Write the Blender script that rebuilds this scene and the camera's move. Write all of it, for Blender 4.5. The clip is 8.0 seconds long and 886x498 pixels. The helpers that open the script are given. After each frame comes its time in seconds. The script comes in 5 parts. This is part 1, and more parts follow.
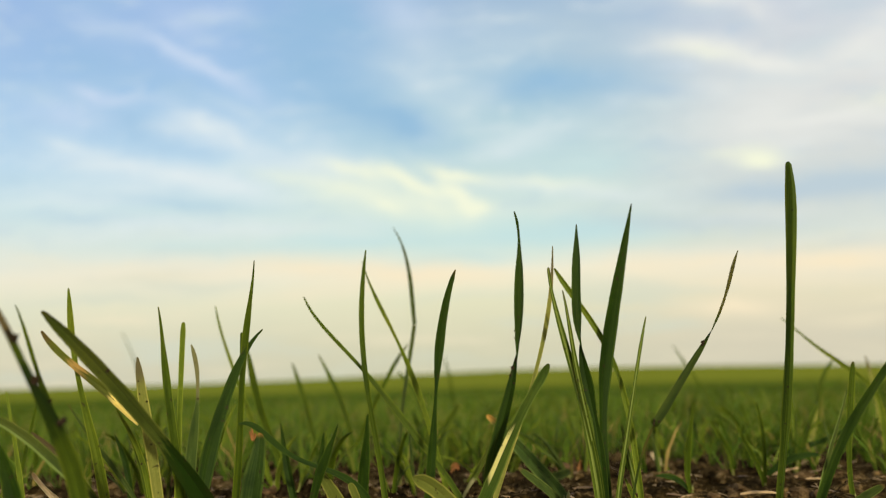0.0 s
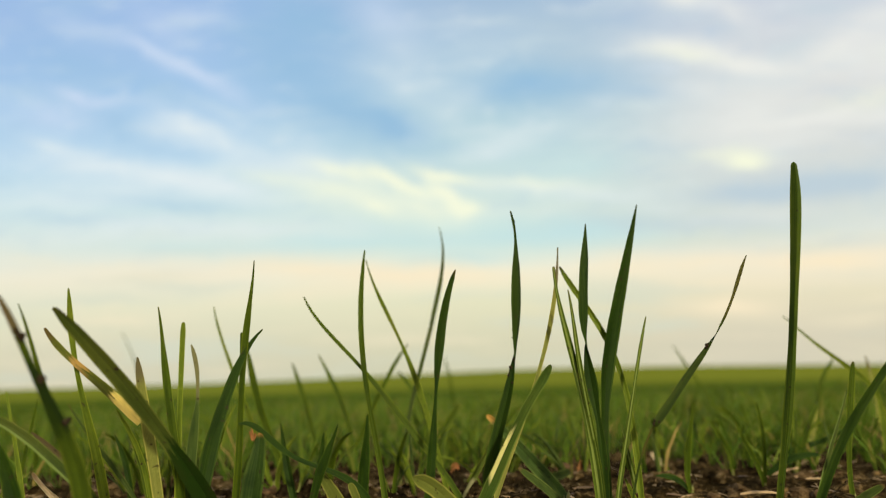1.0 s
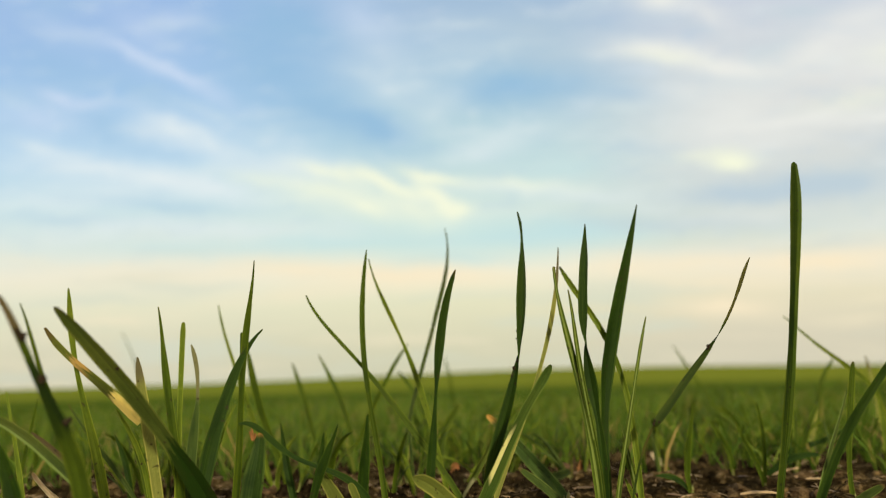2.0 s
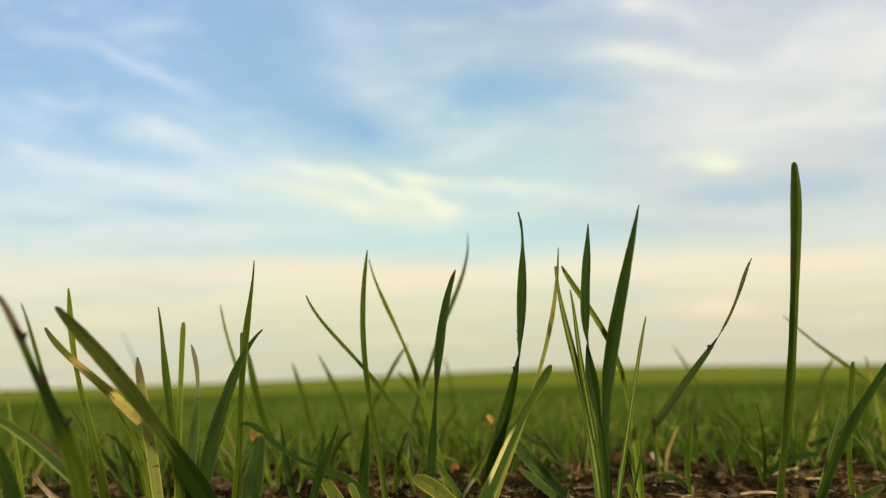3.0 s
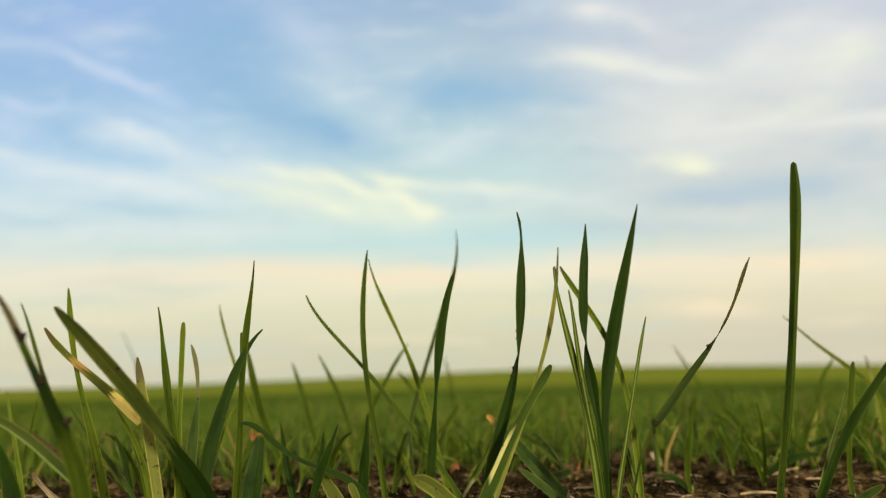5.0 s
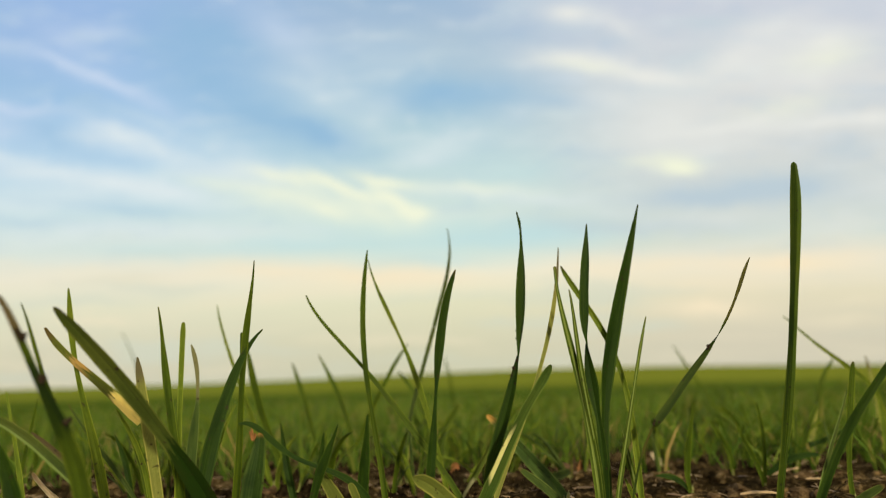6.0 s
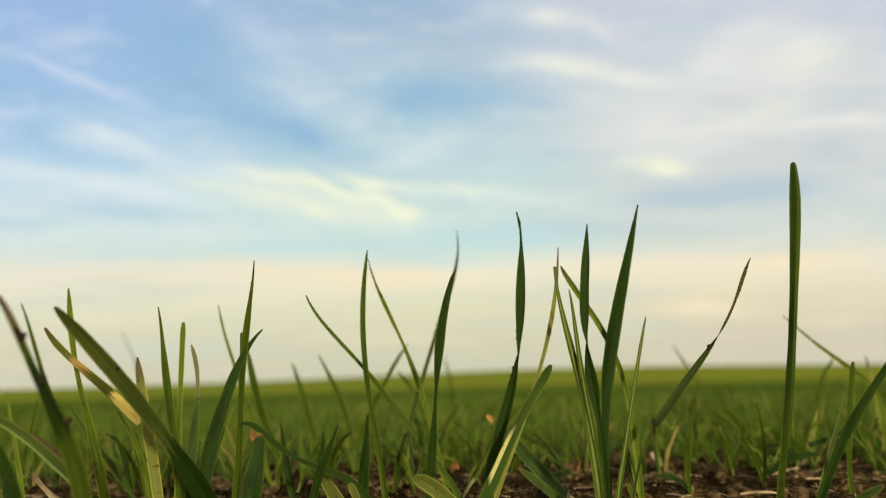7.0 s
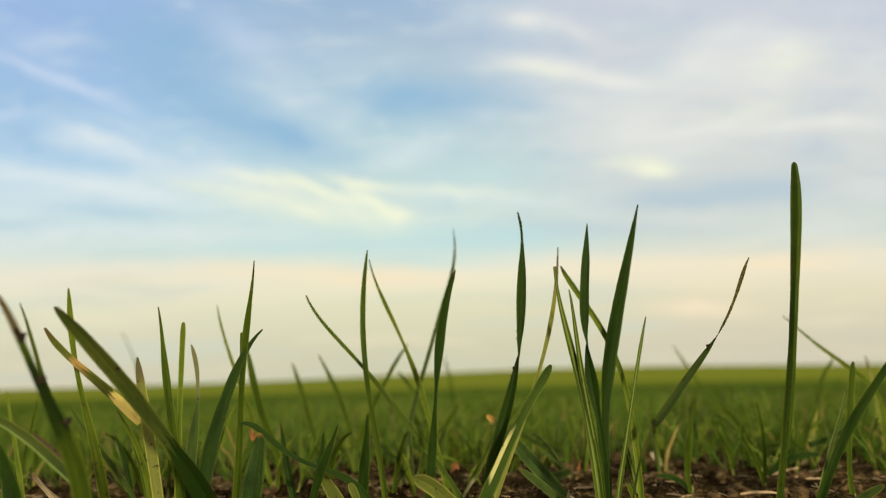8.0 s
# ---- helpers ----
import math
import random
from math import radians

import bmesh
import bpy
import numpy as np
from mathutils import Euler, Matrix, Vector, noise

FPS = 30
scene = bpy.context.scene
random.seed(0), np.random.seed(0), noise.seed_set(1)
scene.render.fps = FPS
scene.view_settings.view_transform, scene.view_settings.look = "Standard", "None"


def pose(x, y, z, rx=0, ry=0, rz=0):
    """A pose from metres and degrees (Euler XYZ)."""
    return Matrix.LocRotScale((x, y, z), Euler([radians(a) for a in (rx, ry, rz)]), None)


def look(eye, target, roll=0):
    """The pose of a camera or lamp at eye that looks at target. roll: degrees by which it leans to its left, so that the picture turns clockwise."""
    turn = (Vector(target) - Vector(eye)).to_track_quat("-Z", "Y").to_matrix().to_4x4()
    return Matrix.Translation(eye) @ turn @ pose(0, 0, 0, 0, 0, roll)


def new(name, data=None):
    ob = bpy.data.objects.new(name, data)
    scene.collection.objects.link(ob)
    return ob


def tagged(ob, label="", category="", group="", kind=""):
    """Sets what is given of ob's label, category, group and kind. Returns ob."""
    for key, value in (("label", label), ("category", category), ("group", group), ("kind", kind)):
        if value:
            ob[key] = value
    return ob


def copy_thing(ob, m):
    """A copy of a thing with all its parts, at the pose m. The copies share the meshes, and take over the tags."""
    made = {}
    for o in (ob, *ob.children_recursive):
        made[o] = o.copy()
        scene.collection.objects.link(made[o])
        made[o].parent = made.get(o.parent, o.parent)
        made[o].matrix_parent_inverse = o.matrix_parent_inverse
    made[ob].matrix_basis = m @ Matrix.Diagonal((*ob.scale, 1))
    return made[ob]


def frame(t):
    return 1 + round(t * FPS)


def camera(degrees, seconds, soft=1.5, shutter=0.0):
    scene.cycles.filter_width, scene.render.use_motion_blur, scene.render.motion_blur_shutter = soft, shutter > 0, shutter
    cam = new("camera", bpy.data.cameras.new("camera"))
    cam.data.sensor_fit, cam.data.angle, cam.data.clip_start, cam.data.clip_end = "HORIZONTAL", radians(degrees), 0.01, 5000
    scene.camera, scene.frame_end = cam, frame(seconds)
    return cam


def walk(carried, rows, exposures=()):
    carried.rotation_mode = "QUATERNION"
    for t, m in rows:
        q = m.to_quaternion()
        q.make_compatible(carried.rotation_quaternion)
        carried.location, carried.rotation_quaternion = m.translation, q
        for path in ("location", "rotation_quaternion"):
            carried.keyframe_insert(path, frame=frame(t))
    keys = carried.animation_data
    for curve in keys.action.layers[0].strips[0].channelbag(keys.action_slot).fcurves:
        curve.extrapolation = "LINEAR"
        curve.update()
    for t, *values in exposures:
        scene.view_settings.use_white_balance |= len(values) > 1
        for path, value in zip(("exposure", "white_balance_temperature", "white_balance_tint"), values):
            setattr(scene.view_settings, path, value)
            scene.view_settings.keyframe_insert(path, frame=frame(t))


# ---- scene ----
from mathutils import Color

cam = camera(60, 8.0, soft=1.2)
EYE = (0.0, 0.0, 0.055)
AIM = look(EYE, (0.0, 1.0, 0.055 + math.tan(radians(9.65))), -1.53)
walk(cam, [(0, AIM), (8, AIM)], exposures=[(0, 0.0), (1, 0.02), (4, -0.01), (8, -0.04)])
cam.data.dof.use_dof = True
cam.data.dof.focus_distance = 0.305
cam.data.dof.aperture_fstop = 7.2

# ---- world and sun ----
SUN_ELEVATION, SUN_AZIMUTH = 19.0, 166.0      # azimuth clockwise from the way the camera looks
world = bpy.data.worlds.new("world")
scene.world = world
world.use_nodes = True
sky = world.node_tree.nodes.new("ShaderNodeTexSky")
sky.sky_type = "NISHITA"
sky.sun_disc = False
sky.sun_elevation = radians(SUN_ELEVATION)
sky.dust_density, sky.air_density = 5.0, 0.8
sky.sun_rotation = radians(SUN_AZIMUTH)
world.node_tree.links.new(sky.outputs[0], world.node_tree.nodes["Background"].inputs[0])
world.node_tree.nodes["Background"].inputs[1].default_value = 0.07
sun = new("sun", bpy.data.lights.new("sun", "SUN"))
sun.data.energy, sun.data.angle, sun.data.color = 4.3, radians(3.0), (0.97, 0.905, 0.62)
a, e = radians(SUN_AZIMUTH), radians(SUN_ELEVATION)
sun.matrix_world = look((200 * math.sin(a) * math.cos(e), 200 * math.cos(a) * math.cos(e), 200 * math.sin(e)), (0, 0, 0))
scene.view_settings.exposure = 0.0


# ---- materials ----
def srgb(r, g, b):
    """Linear colour of an 8-bit one."""
    return (*Color((r / 255, g / 255, b / 255)).from_srgb_to_scene_linear(), 1)


class Nodes:
    """A short hand for node materials."""

    def __init__(self, name):
        self.mat = bpy.data.materials.new(name)
        self.mat.use_nodes = True
        self.tree = self.mat.node_tree
        self.tree.nodes.clear()
        self.out = self.tree.nodes.new("ShaderNodeOutputMaterial")

    def put(self, socket, value):
        if isinstance(value, bpy.types.NodeSocket):
            self.tree.links.new(value, socket)
        else:
            socket.default_value = value

    def add(self, kind, *values, operation="", vector_type="", gradient_type="", use_clamp=False):
        node = self.tree.nodes.new(kind)
        if operation:
            node.operation = operation
        if vector_type:
            node.vector_type = vector_type
        if gradient_type:
            node.gradient_type = gradient_type
        if use_clamp:
            node.use_clamp = True
        for i, value in enumerate(values):
            if value is not None:
                self.put(node.inputs[i], value)
        return node

    def math(self, operation, a, b=None, c=None, clamp=False):
        return self.add("ShaderNodeMath", a, b, c, operation=operation, use_clamp=clamp).outputs[0]

    def vec(self, operation, a, b=None):
        return self.add("ShaderNodeVectorMath", a, b, operation=operation).outputs[0]

    def mix(self, factor, a, b, blend="MIX"):
        node = self.tree.nodes.new("ShaderNodeMix")
        node.data_type, node.blend_type = "RGBA", blend
        self.put(node.inputs[0], factor)
        self.put(node.inputs[6], a)
        self.put(node.inputs[7], b)
        return node.outputs[2]

    def noise(self, vector, scale, detail=3, rough=0.55, distortion=0.0):
        node = self.add("ShaderNodeTexNoise")
        self.put(node.inputs["Vector"], vector)
        for key, value in (("Scale", scale), ("Detail", detail), ("Roughness", rough), ("Distortion", distortion)):
            node.inputs[key].default_value = value
        return node.outputs[0]

    def span(self, value, a, b, c=0.0, d=1.0, smooth=True):
        node = self.add("ShaderNodeMapRange", value, a, b, c, d)
        node.interpolation_type = "SMOOTHSTEP" if smooth else "LINEAR"
        return node.outputs[0]

    def ramp(self, value, stops):
        node = self.add("ShaderNodeValToRGB", value)
        elements = node.color_ramp.elements
        while len(elements) < len(stops):
            elements.new(0.5)
        for element, (place, colour) in zip(elements, stops):
            element.position, element.color = place, colour
        return node.outputs[0]

    def principled(self, colour, rough, bump=None, strength=0.3, distance=0.001, specular=0.4):
        node = self.add("ShaderNodeBsdfPrincipled")
        self.put(node.inputs["Base Color"], colour)
        self.put(node.inputs["Roughness"], rough)
        node.inputs["Specular IOR Level"].default_value = specular
        if bump is not None:
            b = self.add("ShaderNodeBump")
            b.inputs["Strength"].default_value, b.inputs["Distance"].default_value = strength, distance
            self.put(b.inputs["Height"], bump)
            self.put(node.inputs["Normal"], b.outputs[0])
        return node.outputs[0]

    def done(self, surface):
        self.tree.links.new(surface, self.out.inputs[0])
        return self.mat


def leaf_material(name, low, high, tip, tip_from=0.9, streak=None, band=None, gloss=0.58, through_light=0.3, rib=0.38, uneven=1.0):
    """A grass blade: u runs across it, v from root to tip. low, high: green of the furrows and of the ribs; tip: its
    withered end;
    streak: a pale lengthwise stripe; band: (from, to, colour), a stretch in another colour, such as a dried one; rib,
    uneven: how strongly ribs and blotches show."""
    n = Nodes(name)
    uv = n.add("ShaderNodeUVMap").outputs[0]
    xyz = n.add("ShaderNodeSeparateXYZ", uv)
    u, v = xyz.outputs[0], xyz.outputs[1]
    place = n.add("ShaderNodeTexCoord").outputs["Object"]
    ribs = n.math("SINE", n.math("MULTIPLY", u, 58.0))
    ribs = n.math("MULTIPLY_ADD", ribs, 0.5, 0.5)
    blotch = n.noise(place, 55, 3, 0.6)
    grain = n.noise(place, 900, 2, 0.6)
    run = n.noise(n.add("ShaderNodeCombineXYZ", n.math("MULTIPLY", u, 9.0), n.math("MULTIPLY", v, 2.2), n.math("MULTIPLY", blotch, 0.8)).outputs[0], 1.0, 4, 0.6)
    streaks = n.span(run, 0.32, 0.68)
    colour = n.mix(n.math("MULTIPLY_ADD", ribs, rib, n.math("MULTIPLY_ADD", streaks, 0.7 * uneven, 0.6 * (1 - uneven)), True), low, high)
    colour = n.mix(n.span(n.noise(place, 26, 2), 0.45, 0.75, 0, 0.45), colour, tuple(a * b for a, b in zip(high, (1.5, 1.15, 1.0, 1))))
    colour = n.mix(n.span(grain, 0.55, 0.8, 0, 0.35), colour, tuple(min(1, c * 1.7) for c in high[:3]) + (1,))
    colour = n.mix(n.span(n.math("ABSOLUTE", n.math("SUBTRACT", u, 0.5)), 0.06, 0.0, 0, 0.4), colour, high)
    margin = n.span(n.math("ABSOLUTE", n.math("SUBTRACT", u, 0.5)), 0.36, 0.46)
    colour = n.mix(n.math("MULTIPLY", margin, 0.55), colour, tuple(min(1, a * b) for a, b in zip(high, (2.5, 2.1, 2.2, 1))))
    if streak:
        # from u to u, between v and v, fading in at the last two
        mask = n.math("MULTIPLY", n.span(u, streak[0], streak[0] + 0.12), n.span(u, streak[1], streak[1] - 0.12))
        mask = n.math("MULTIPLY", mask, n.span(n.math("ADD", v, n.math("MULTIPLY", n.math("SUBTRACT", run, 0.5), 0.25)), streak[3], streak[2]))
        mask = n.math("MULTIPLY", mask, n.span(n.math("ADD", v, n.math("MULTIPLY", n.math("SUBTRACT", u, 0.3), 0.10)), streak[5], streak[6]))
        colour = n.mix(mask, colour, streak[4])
    if band:
        edge = n.math("ADD", v, n.math("MULTIPLY", n.math("SUBTRACT", n.math("ADD", run, n.math("MULTIPLY", n.noise(place, 260, 3), 0.4)), 0.7), 0.28))
        for start, end, tint in band:
            mask = n.math("MULTIPLY", n.span(edge, start, start + 0.05), n.span(edge, end, end - 0.05))
            colour = n.mix(mask, colour, n.mix(n.math("MULTIPLY", ribs, 0.3), tint, tuple(c * 0.7 for c in tint[:3]) + (1,)))
    deep = n.noise(n.add("ShaderNodeCombineXYZ", n.math("MULTIPLY", v, 3.0), n.math("MULTIPLY", u, 0.8), n.math("MULTIPLY", blotch, 0.5)).outputs[0], 1.0, 3, 0.6)
    colour = n.mix(n.span(deep, 0.45, 0.7, 0, 0.6 * uneven), colour, tuple(a * 0.6 for a in low[:3]) + (1,))
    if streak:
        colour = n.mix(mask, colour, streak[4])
    withered = 0.0 if tip_from > 1 else n.span(n.math("ADD", v, n.math("MULTIPLY", n.math("SUBTRACT", blotch, 0.5), 0.12)), tip_from, min(1.05, tip_from + 0.1))
    colour = n.mix(n.math("MULTIPLY", withered, 0.85), colour, tip)
    specks = n.span(n.noise(place, 420, 1), 0.70, 0.74, 0, 0.7)
    colour = n.mix(specks, colour, (0.03, 0.022, 0.012, 1))
    shade = n.principled(colour, gloss, n.math("ADD", ribs, n.math("MULTIPLY", blotch, 0.5)), 0.25, 0.0002, 0.08)
    glow = n.add("ShaderNodeBsdfTranslucent", n.mix(1.0, colour, (0.8, 1.0, 0.35, 1), "MULTIPLY")).outputs[0]
    return n.done(n.add("ShaderNodeMixShader", through_light, shade, glow).outputs[0])


BROWN_TIP = (0.16, 0.10, 0.045, 1)
LEAF = leaf_material("leaf_green", (0.028, 0.052, 0.0032, 1), (0.068, 0.099, 0.0063, 1), BROWN_TIP, 0.975)
LEAF_DARK = leaf_material("leaf_dark_green", (0.010, 0.027, 0.0028, 1), (0.026, 0.050, 0.0046, 1), BROWN_TIP, 0.98)
LEAF_GREY = leaf_material("leaf_grey_green", (0.033, 0.057, 0.0126, 1), (0.067, 0.094, 0.0189, 1), (0.151, 0.092, 0.0336, 1), 0.9)
LEAF_PALE = leaf_material("leaf_pale_green", (0.048, 0.082, 0.0053, 1), (0.132, 0.172, 0.0150, 1), (0.168, 0.101, 0.0336, 1), 0.975, uneven=0.7)
LEAF_BROWN = leaf_material("leaf_browning", (0.038, 0.062, 0.006, 1), (0.072, 0.098, 0.010, 1), (0.075, 0.046, 0.026, 1), 0.66)
LEAF_TIP = leaf_material("leaf_blunt_green", (0.021, 0.046, 0.0034, 1), (0.072, 0.104, 0.0085, 1), (0.050, 0.029, 0.0101, 1), 0.985)
LEAF_STRAW = leaf_material("leaf_half_withered", (0.060, 0.075, 0.011, 1), (0.11, 0.12, 0.018, 1), (0.10, 0.065, 0.022, 1), 0.86,
                           band=[(-0.2, 0.32, (0.92, 0.72, 0.22, 1)), (0.51, 0.71, (0.42, 0.255, 0.075, 1))])
# sunlit patch painted as a pale streak on the blade's left half
LEAF_SUN_STREAK = leaf_material("leaf_sunlit_streak", (0.026, 0.056, 0.008, 1), (0.064, 0.102, 0.018, 1), (0.14, 0.13, 0.04, 1), 0.95,
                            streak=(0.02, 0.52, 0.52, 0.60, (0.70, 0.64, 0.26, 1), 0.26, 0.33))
LEAF_STALE = leaf_material("leaf_yellowing", (0.096, 0.108, 0.022, 1), (0.205, 0.212, 0.045, 1), (0.10, 0.08, 0.045, 1), 0.82, uneven=0.45)
LEAF_TORN = leaf_material("leaf_torn_tip", (0.013, 0.032, 0.005, 1), (0.033, 0.058, 0.010, 1), (0.52, 0.24, 0.07, 1), 0.93)
LEAF_OLIVE = leaf_material("leaf_olive_tip", (0.016, 0.033, 0.004, 1), (0.038, 0.056, 0.007, 1), (0.075, 0.066, 0.014, 1), 0.60)
LEAF_PLAIN = leaf_material("leaf_grey_plain", (0.030, 0.050, 0.012, 1), (0.062, 0.084, 0.020, 1), (0.07, 0.06, 0.02, 1), 2.0)
# band: shade across the blade's root end, put into its colour
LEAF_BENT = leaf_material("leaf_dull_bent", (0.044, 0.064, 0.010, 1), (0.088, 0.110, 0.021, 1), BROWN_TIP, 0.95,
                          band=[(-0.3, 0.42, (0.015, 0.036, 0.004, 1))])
LEAF_FRONT = leaf_material("leaf_brown_mottled", (0.040, 0.068, 0.006, 1), (0.080, 0.112, 0.010, 1), (0.150, 0.105, 0.055, 1), 0.80,
                           band=[(0.48, 0.80, (0.018, 0.034, 0.007, 1))])
LEAF_STRIPE = leaf_material("leaf_striped", (0.026, 0.050, 0.005, 1), (0.066, 0.098, 0.009, 1), BROWN_TIP, 0.95,
                            streak=(0.30, 0.70, 0.95, 1.15, (0.17, 0.21, 0.045, 1), 0.05, 0.2))
LEAF_EDGE = leaf_material("leaf_pale_edged", (0.030, 0.050, 0.008, 1), (0.058, 0.082, 0.014, 1), BROWN_TIP, 2.0, streak=(-0.1, 0.26, 0.9, 1.1, (0.14, 0.19, 0.045, 1), 0.02, 0.1))
LEAF_ORANGE = leaf_material("leaf_orange_tip", (0.032, 0.064, 0.012, 1), (0.075, 0.112, 0.026, 1), (0.62, 0.32, 0.08, 1), 0.90)
LEAF_BLEACH = leaf_material("leaf_bleached_tip", (0.030, 0.060, 0.012, 1), (0.070, 0.098, 0.020, 1), (0.18, 0.165, 0.075, 1), 0.66)
LEAF_OLD = leaf_material("leaf_spotted_olive", (0.068, 0.088, 0.014, 1), (0.155, 0.170, 0.034, 1), (0.16, 0.10, 0.04, 1), 2.0, rib=0.06, uneven=0.3)
LEAF_SHOOT = leaf_material("leaf_pale_shoot", (0.055, 0.085, 0.012, 1), (0.120, 0.150, 0.028, 1), BROWN_TIP, 0.97, band=[(-0.3, 0.42, (0.50, 0.47, 0.26, 1))])
LEAF_RUST = leaf_material("leaf_rusty_fray", (0.17, 0.07, 0.025, 1), (0.40, 0.18, 0.07, 1), (0.3, 0.14, 0.06, 1), 0.9)
LEAF_DEAD = leaf_material("leaf_dead", (0.30, 0.22, 0.14, 1), (0.52, 0.40, 0.26, 1), (0.25, 0.16, 0.08, 1), 0.9)


def sheath_material():
    n = Nodes("leaf_sheath")
    place = n.add("ShaderNodeTexCoord").outputs["Object"]
    fine = n.noise(n.add("ShaderNodeMapping", place, None, None, (900, 900, 60)).outputs[0], 1.0, 3)
    return n.done(n.principled(n.mix(fine, (0.07, 0.09, 0.014, 1), (0.20, 0.19, 0.05, 1)), 0.5, fine, 0.2, 0.0002, 0.2))


SHEATH = sheath_material()


def crop_material():
    n = Nodes("crop_green")
    pick = n.add("ShaderNodeNewGeometry").outputs["Random Per Island"]
    place = n.add("ShaderNodeTexCoord").outputs["Object"]
    tone = n.noise(place, 0.9, 2)
    colour = n.ramp(pick, [(0.0, (0.043, 0.083, 0.009, 1)), (0.40, (0.070, 0.123, 0.014, 1)), (0.72, (0.105, 0.159, 0.020, 1)),
                           (0.90, (0.155, 0.175, 0.030, 1)), (0.95, (0.26, 0.19, 0.060, 1)), (1.0, (0.34, 0.22, 0.085, 1))])
    colour = n.mix(n.span(tone, 0.35, 0.7, 0, 0.35), colour, (0.092, 0.138, 0.009, 1))
    # darker green from a few metres out, fading off towards sixty
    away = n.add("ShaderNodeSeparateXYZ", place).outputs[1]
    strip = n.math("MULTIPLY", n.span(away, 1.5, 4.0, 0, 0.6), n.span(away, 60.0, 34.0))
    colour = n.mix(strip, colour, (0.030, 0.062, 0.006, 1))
    shade = n.principled(colour, 0.6, specular=0.05)
    glow = n.add("ShaderNodeBsdfTranslucent", n.mix(1.0, colour, (1.0, 1.0, 0.45, 1), "MULTIPLY")).outputs[0]
    return n.done(n.add("ShaderNodeMixShader", 0.3, shade, glow).outputs[0])


def soil_material(name, field):
    """Dark crumbly soil; field: far off it is covered by the crop."""
    n = Nodes(name)
    place = n.add("ShaderNodeNewGeometry").outputs["Position"]
    big, small = n.noise(place, 30, 4, 0.6), n.noise(place, 300, 4, 0.65)
    colour = n.ramp(n.math("ADD", n.math("MULTIPLY", big, 0.5), n.math("MULTIPLY", small, 0.5)),
                    [(0.39, (0.0055, 0.0036, 0.0016, 1)), (0.51, (0.032, 0.021, 0.0085, 1)), (0.64, (0.180, 0.116, 0.050, 1))])
    if not field:
        pick = n.add("ShaderNodeObjectInfo").outputs["Random"]
        colour = n.mix(n.span(pick, 0.55, 1.0, 0, 0.75), colour, n.mix(small, (0.05, 0.028, 0.014, 1), (0.17, 0.108, 0.058, 1)))
    bits = n.span(n.noise(place, 170, 2, 0.5, 1.5), 0.66, 0.70)
    colour = n.mix(n.math("MULTIPLY", bits, 0.7), colour, (0.40, 0.26, 0.14, 1))
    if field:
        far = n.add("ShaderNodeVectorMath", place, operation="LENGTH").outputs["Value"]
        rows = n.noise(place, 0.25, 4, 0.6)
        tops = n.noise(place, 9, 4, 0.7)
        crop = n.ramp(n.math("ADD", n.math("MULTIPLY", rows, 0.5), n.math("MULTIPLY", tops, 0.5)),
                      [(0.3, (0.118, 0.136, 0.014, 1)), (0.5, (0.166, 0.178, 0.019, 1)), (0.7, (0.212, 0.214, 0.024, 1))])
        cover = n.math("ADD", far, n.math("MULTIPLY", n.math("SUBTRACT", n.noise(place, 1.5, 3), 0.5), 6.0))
        # far hill paler: the sunlit slope's brightness is put into the crop colour
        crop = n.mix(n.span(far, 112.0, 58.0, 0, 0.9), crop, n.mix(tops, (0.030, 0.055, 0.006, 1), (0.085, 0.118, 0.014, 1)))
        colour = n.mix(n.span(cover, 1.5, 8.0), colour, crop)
    return n.done(n.principled(colour, 0.9, n.math("ADD", big, n.math("MULTIPLY", small, 0.6)), 0.8, 0.004, 0.0))


def straw_material(name, colour):
    n = Nodes(name)
    place = n.add("ShaderNodeTexCoord").outputs["Object"]
    pick = n.add("ShaderNodeObjectInfo").outputs["Random"]
    fibre = n.noise(n.add("ShaderNodeMapping", place, None, None, (60, 900, 900)).outputs[0], 1.0, 3)
    tint = n.mix(fibre, tuple(c * 0.45 for c in colour[:3]) + (1,), colour)
    tint = n.mix(n.span(pick, 0.1, 0.9, 0, 0.9), tint, (0.085, 0.050, 0.028, 1))
    return n.done(n.principled(tint, 0.75, fibre, 0.4, 0.0003))


def crumb_material():
    n = Nodes("damp_soil")
    place = n.add("ShaderNodeNewGeometry").outputs["Position"]
    fine = n.noise(place, 900, 3, 0.6)
    return n.done(n.principled(n.mix(fine, (0.006, 0.0045, 0.003, 1), (0.040, 0.027, 0.016, 1)), 0.95, fine, 0.6, 0.0003, 0.05))


CRUMB = crumb_material()
CROP = crop_material()
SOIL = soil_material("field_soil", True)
CLOD = soil_material("clod_soil", False)
STRAW_BIT = straw_material("straw", (0.44, 0.30, 0.16, 1))

# ---- sky: a high sheet of thin cloud that drifts ----
# (across, up, half length, half width, turn, amount), as tangents seen from the field at 4 s
LILAC = [
    (-0.412, 0.498, 0.094, 0.026, -8, 0.25),
    (-0.168, 0.495, 0.121, 0.051, -40, 0.38),
    (-0.585, 0.490, 0.121, 0.043, -20, 0.25),
    (-0.467, 0.487, 0.121, 0.043, -30, 0.20),
    (-0.477, 0.454, 0.113, 0.017, -25, 0.50),
    (-0.403, 0.418, 0.113, 0.017, -22, 0.62),
    (-0.555, 0.390, 0.079, 0.018, -20, 0.50),
    (-0.346, 0.384, 0.092, 0.019, -25, 0.25),
    (-0.508, 0.379, 0.079, 0.017, 5, 0.25),
    (-0.584, 0.363, 0.118, 0.041, -10, 0.38),
]
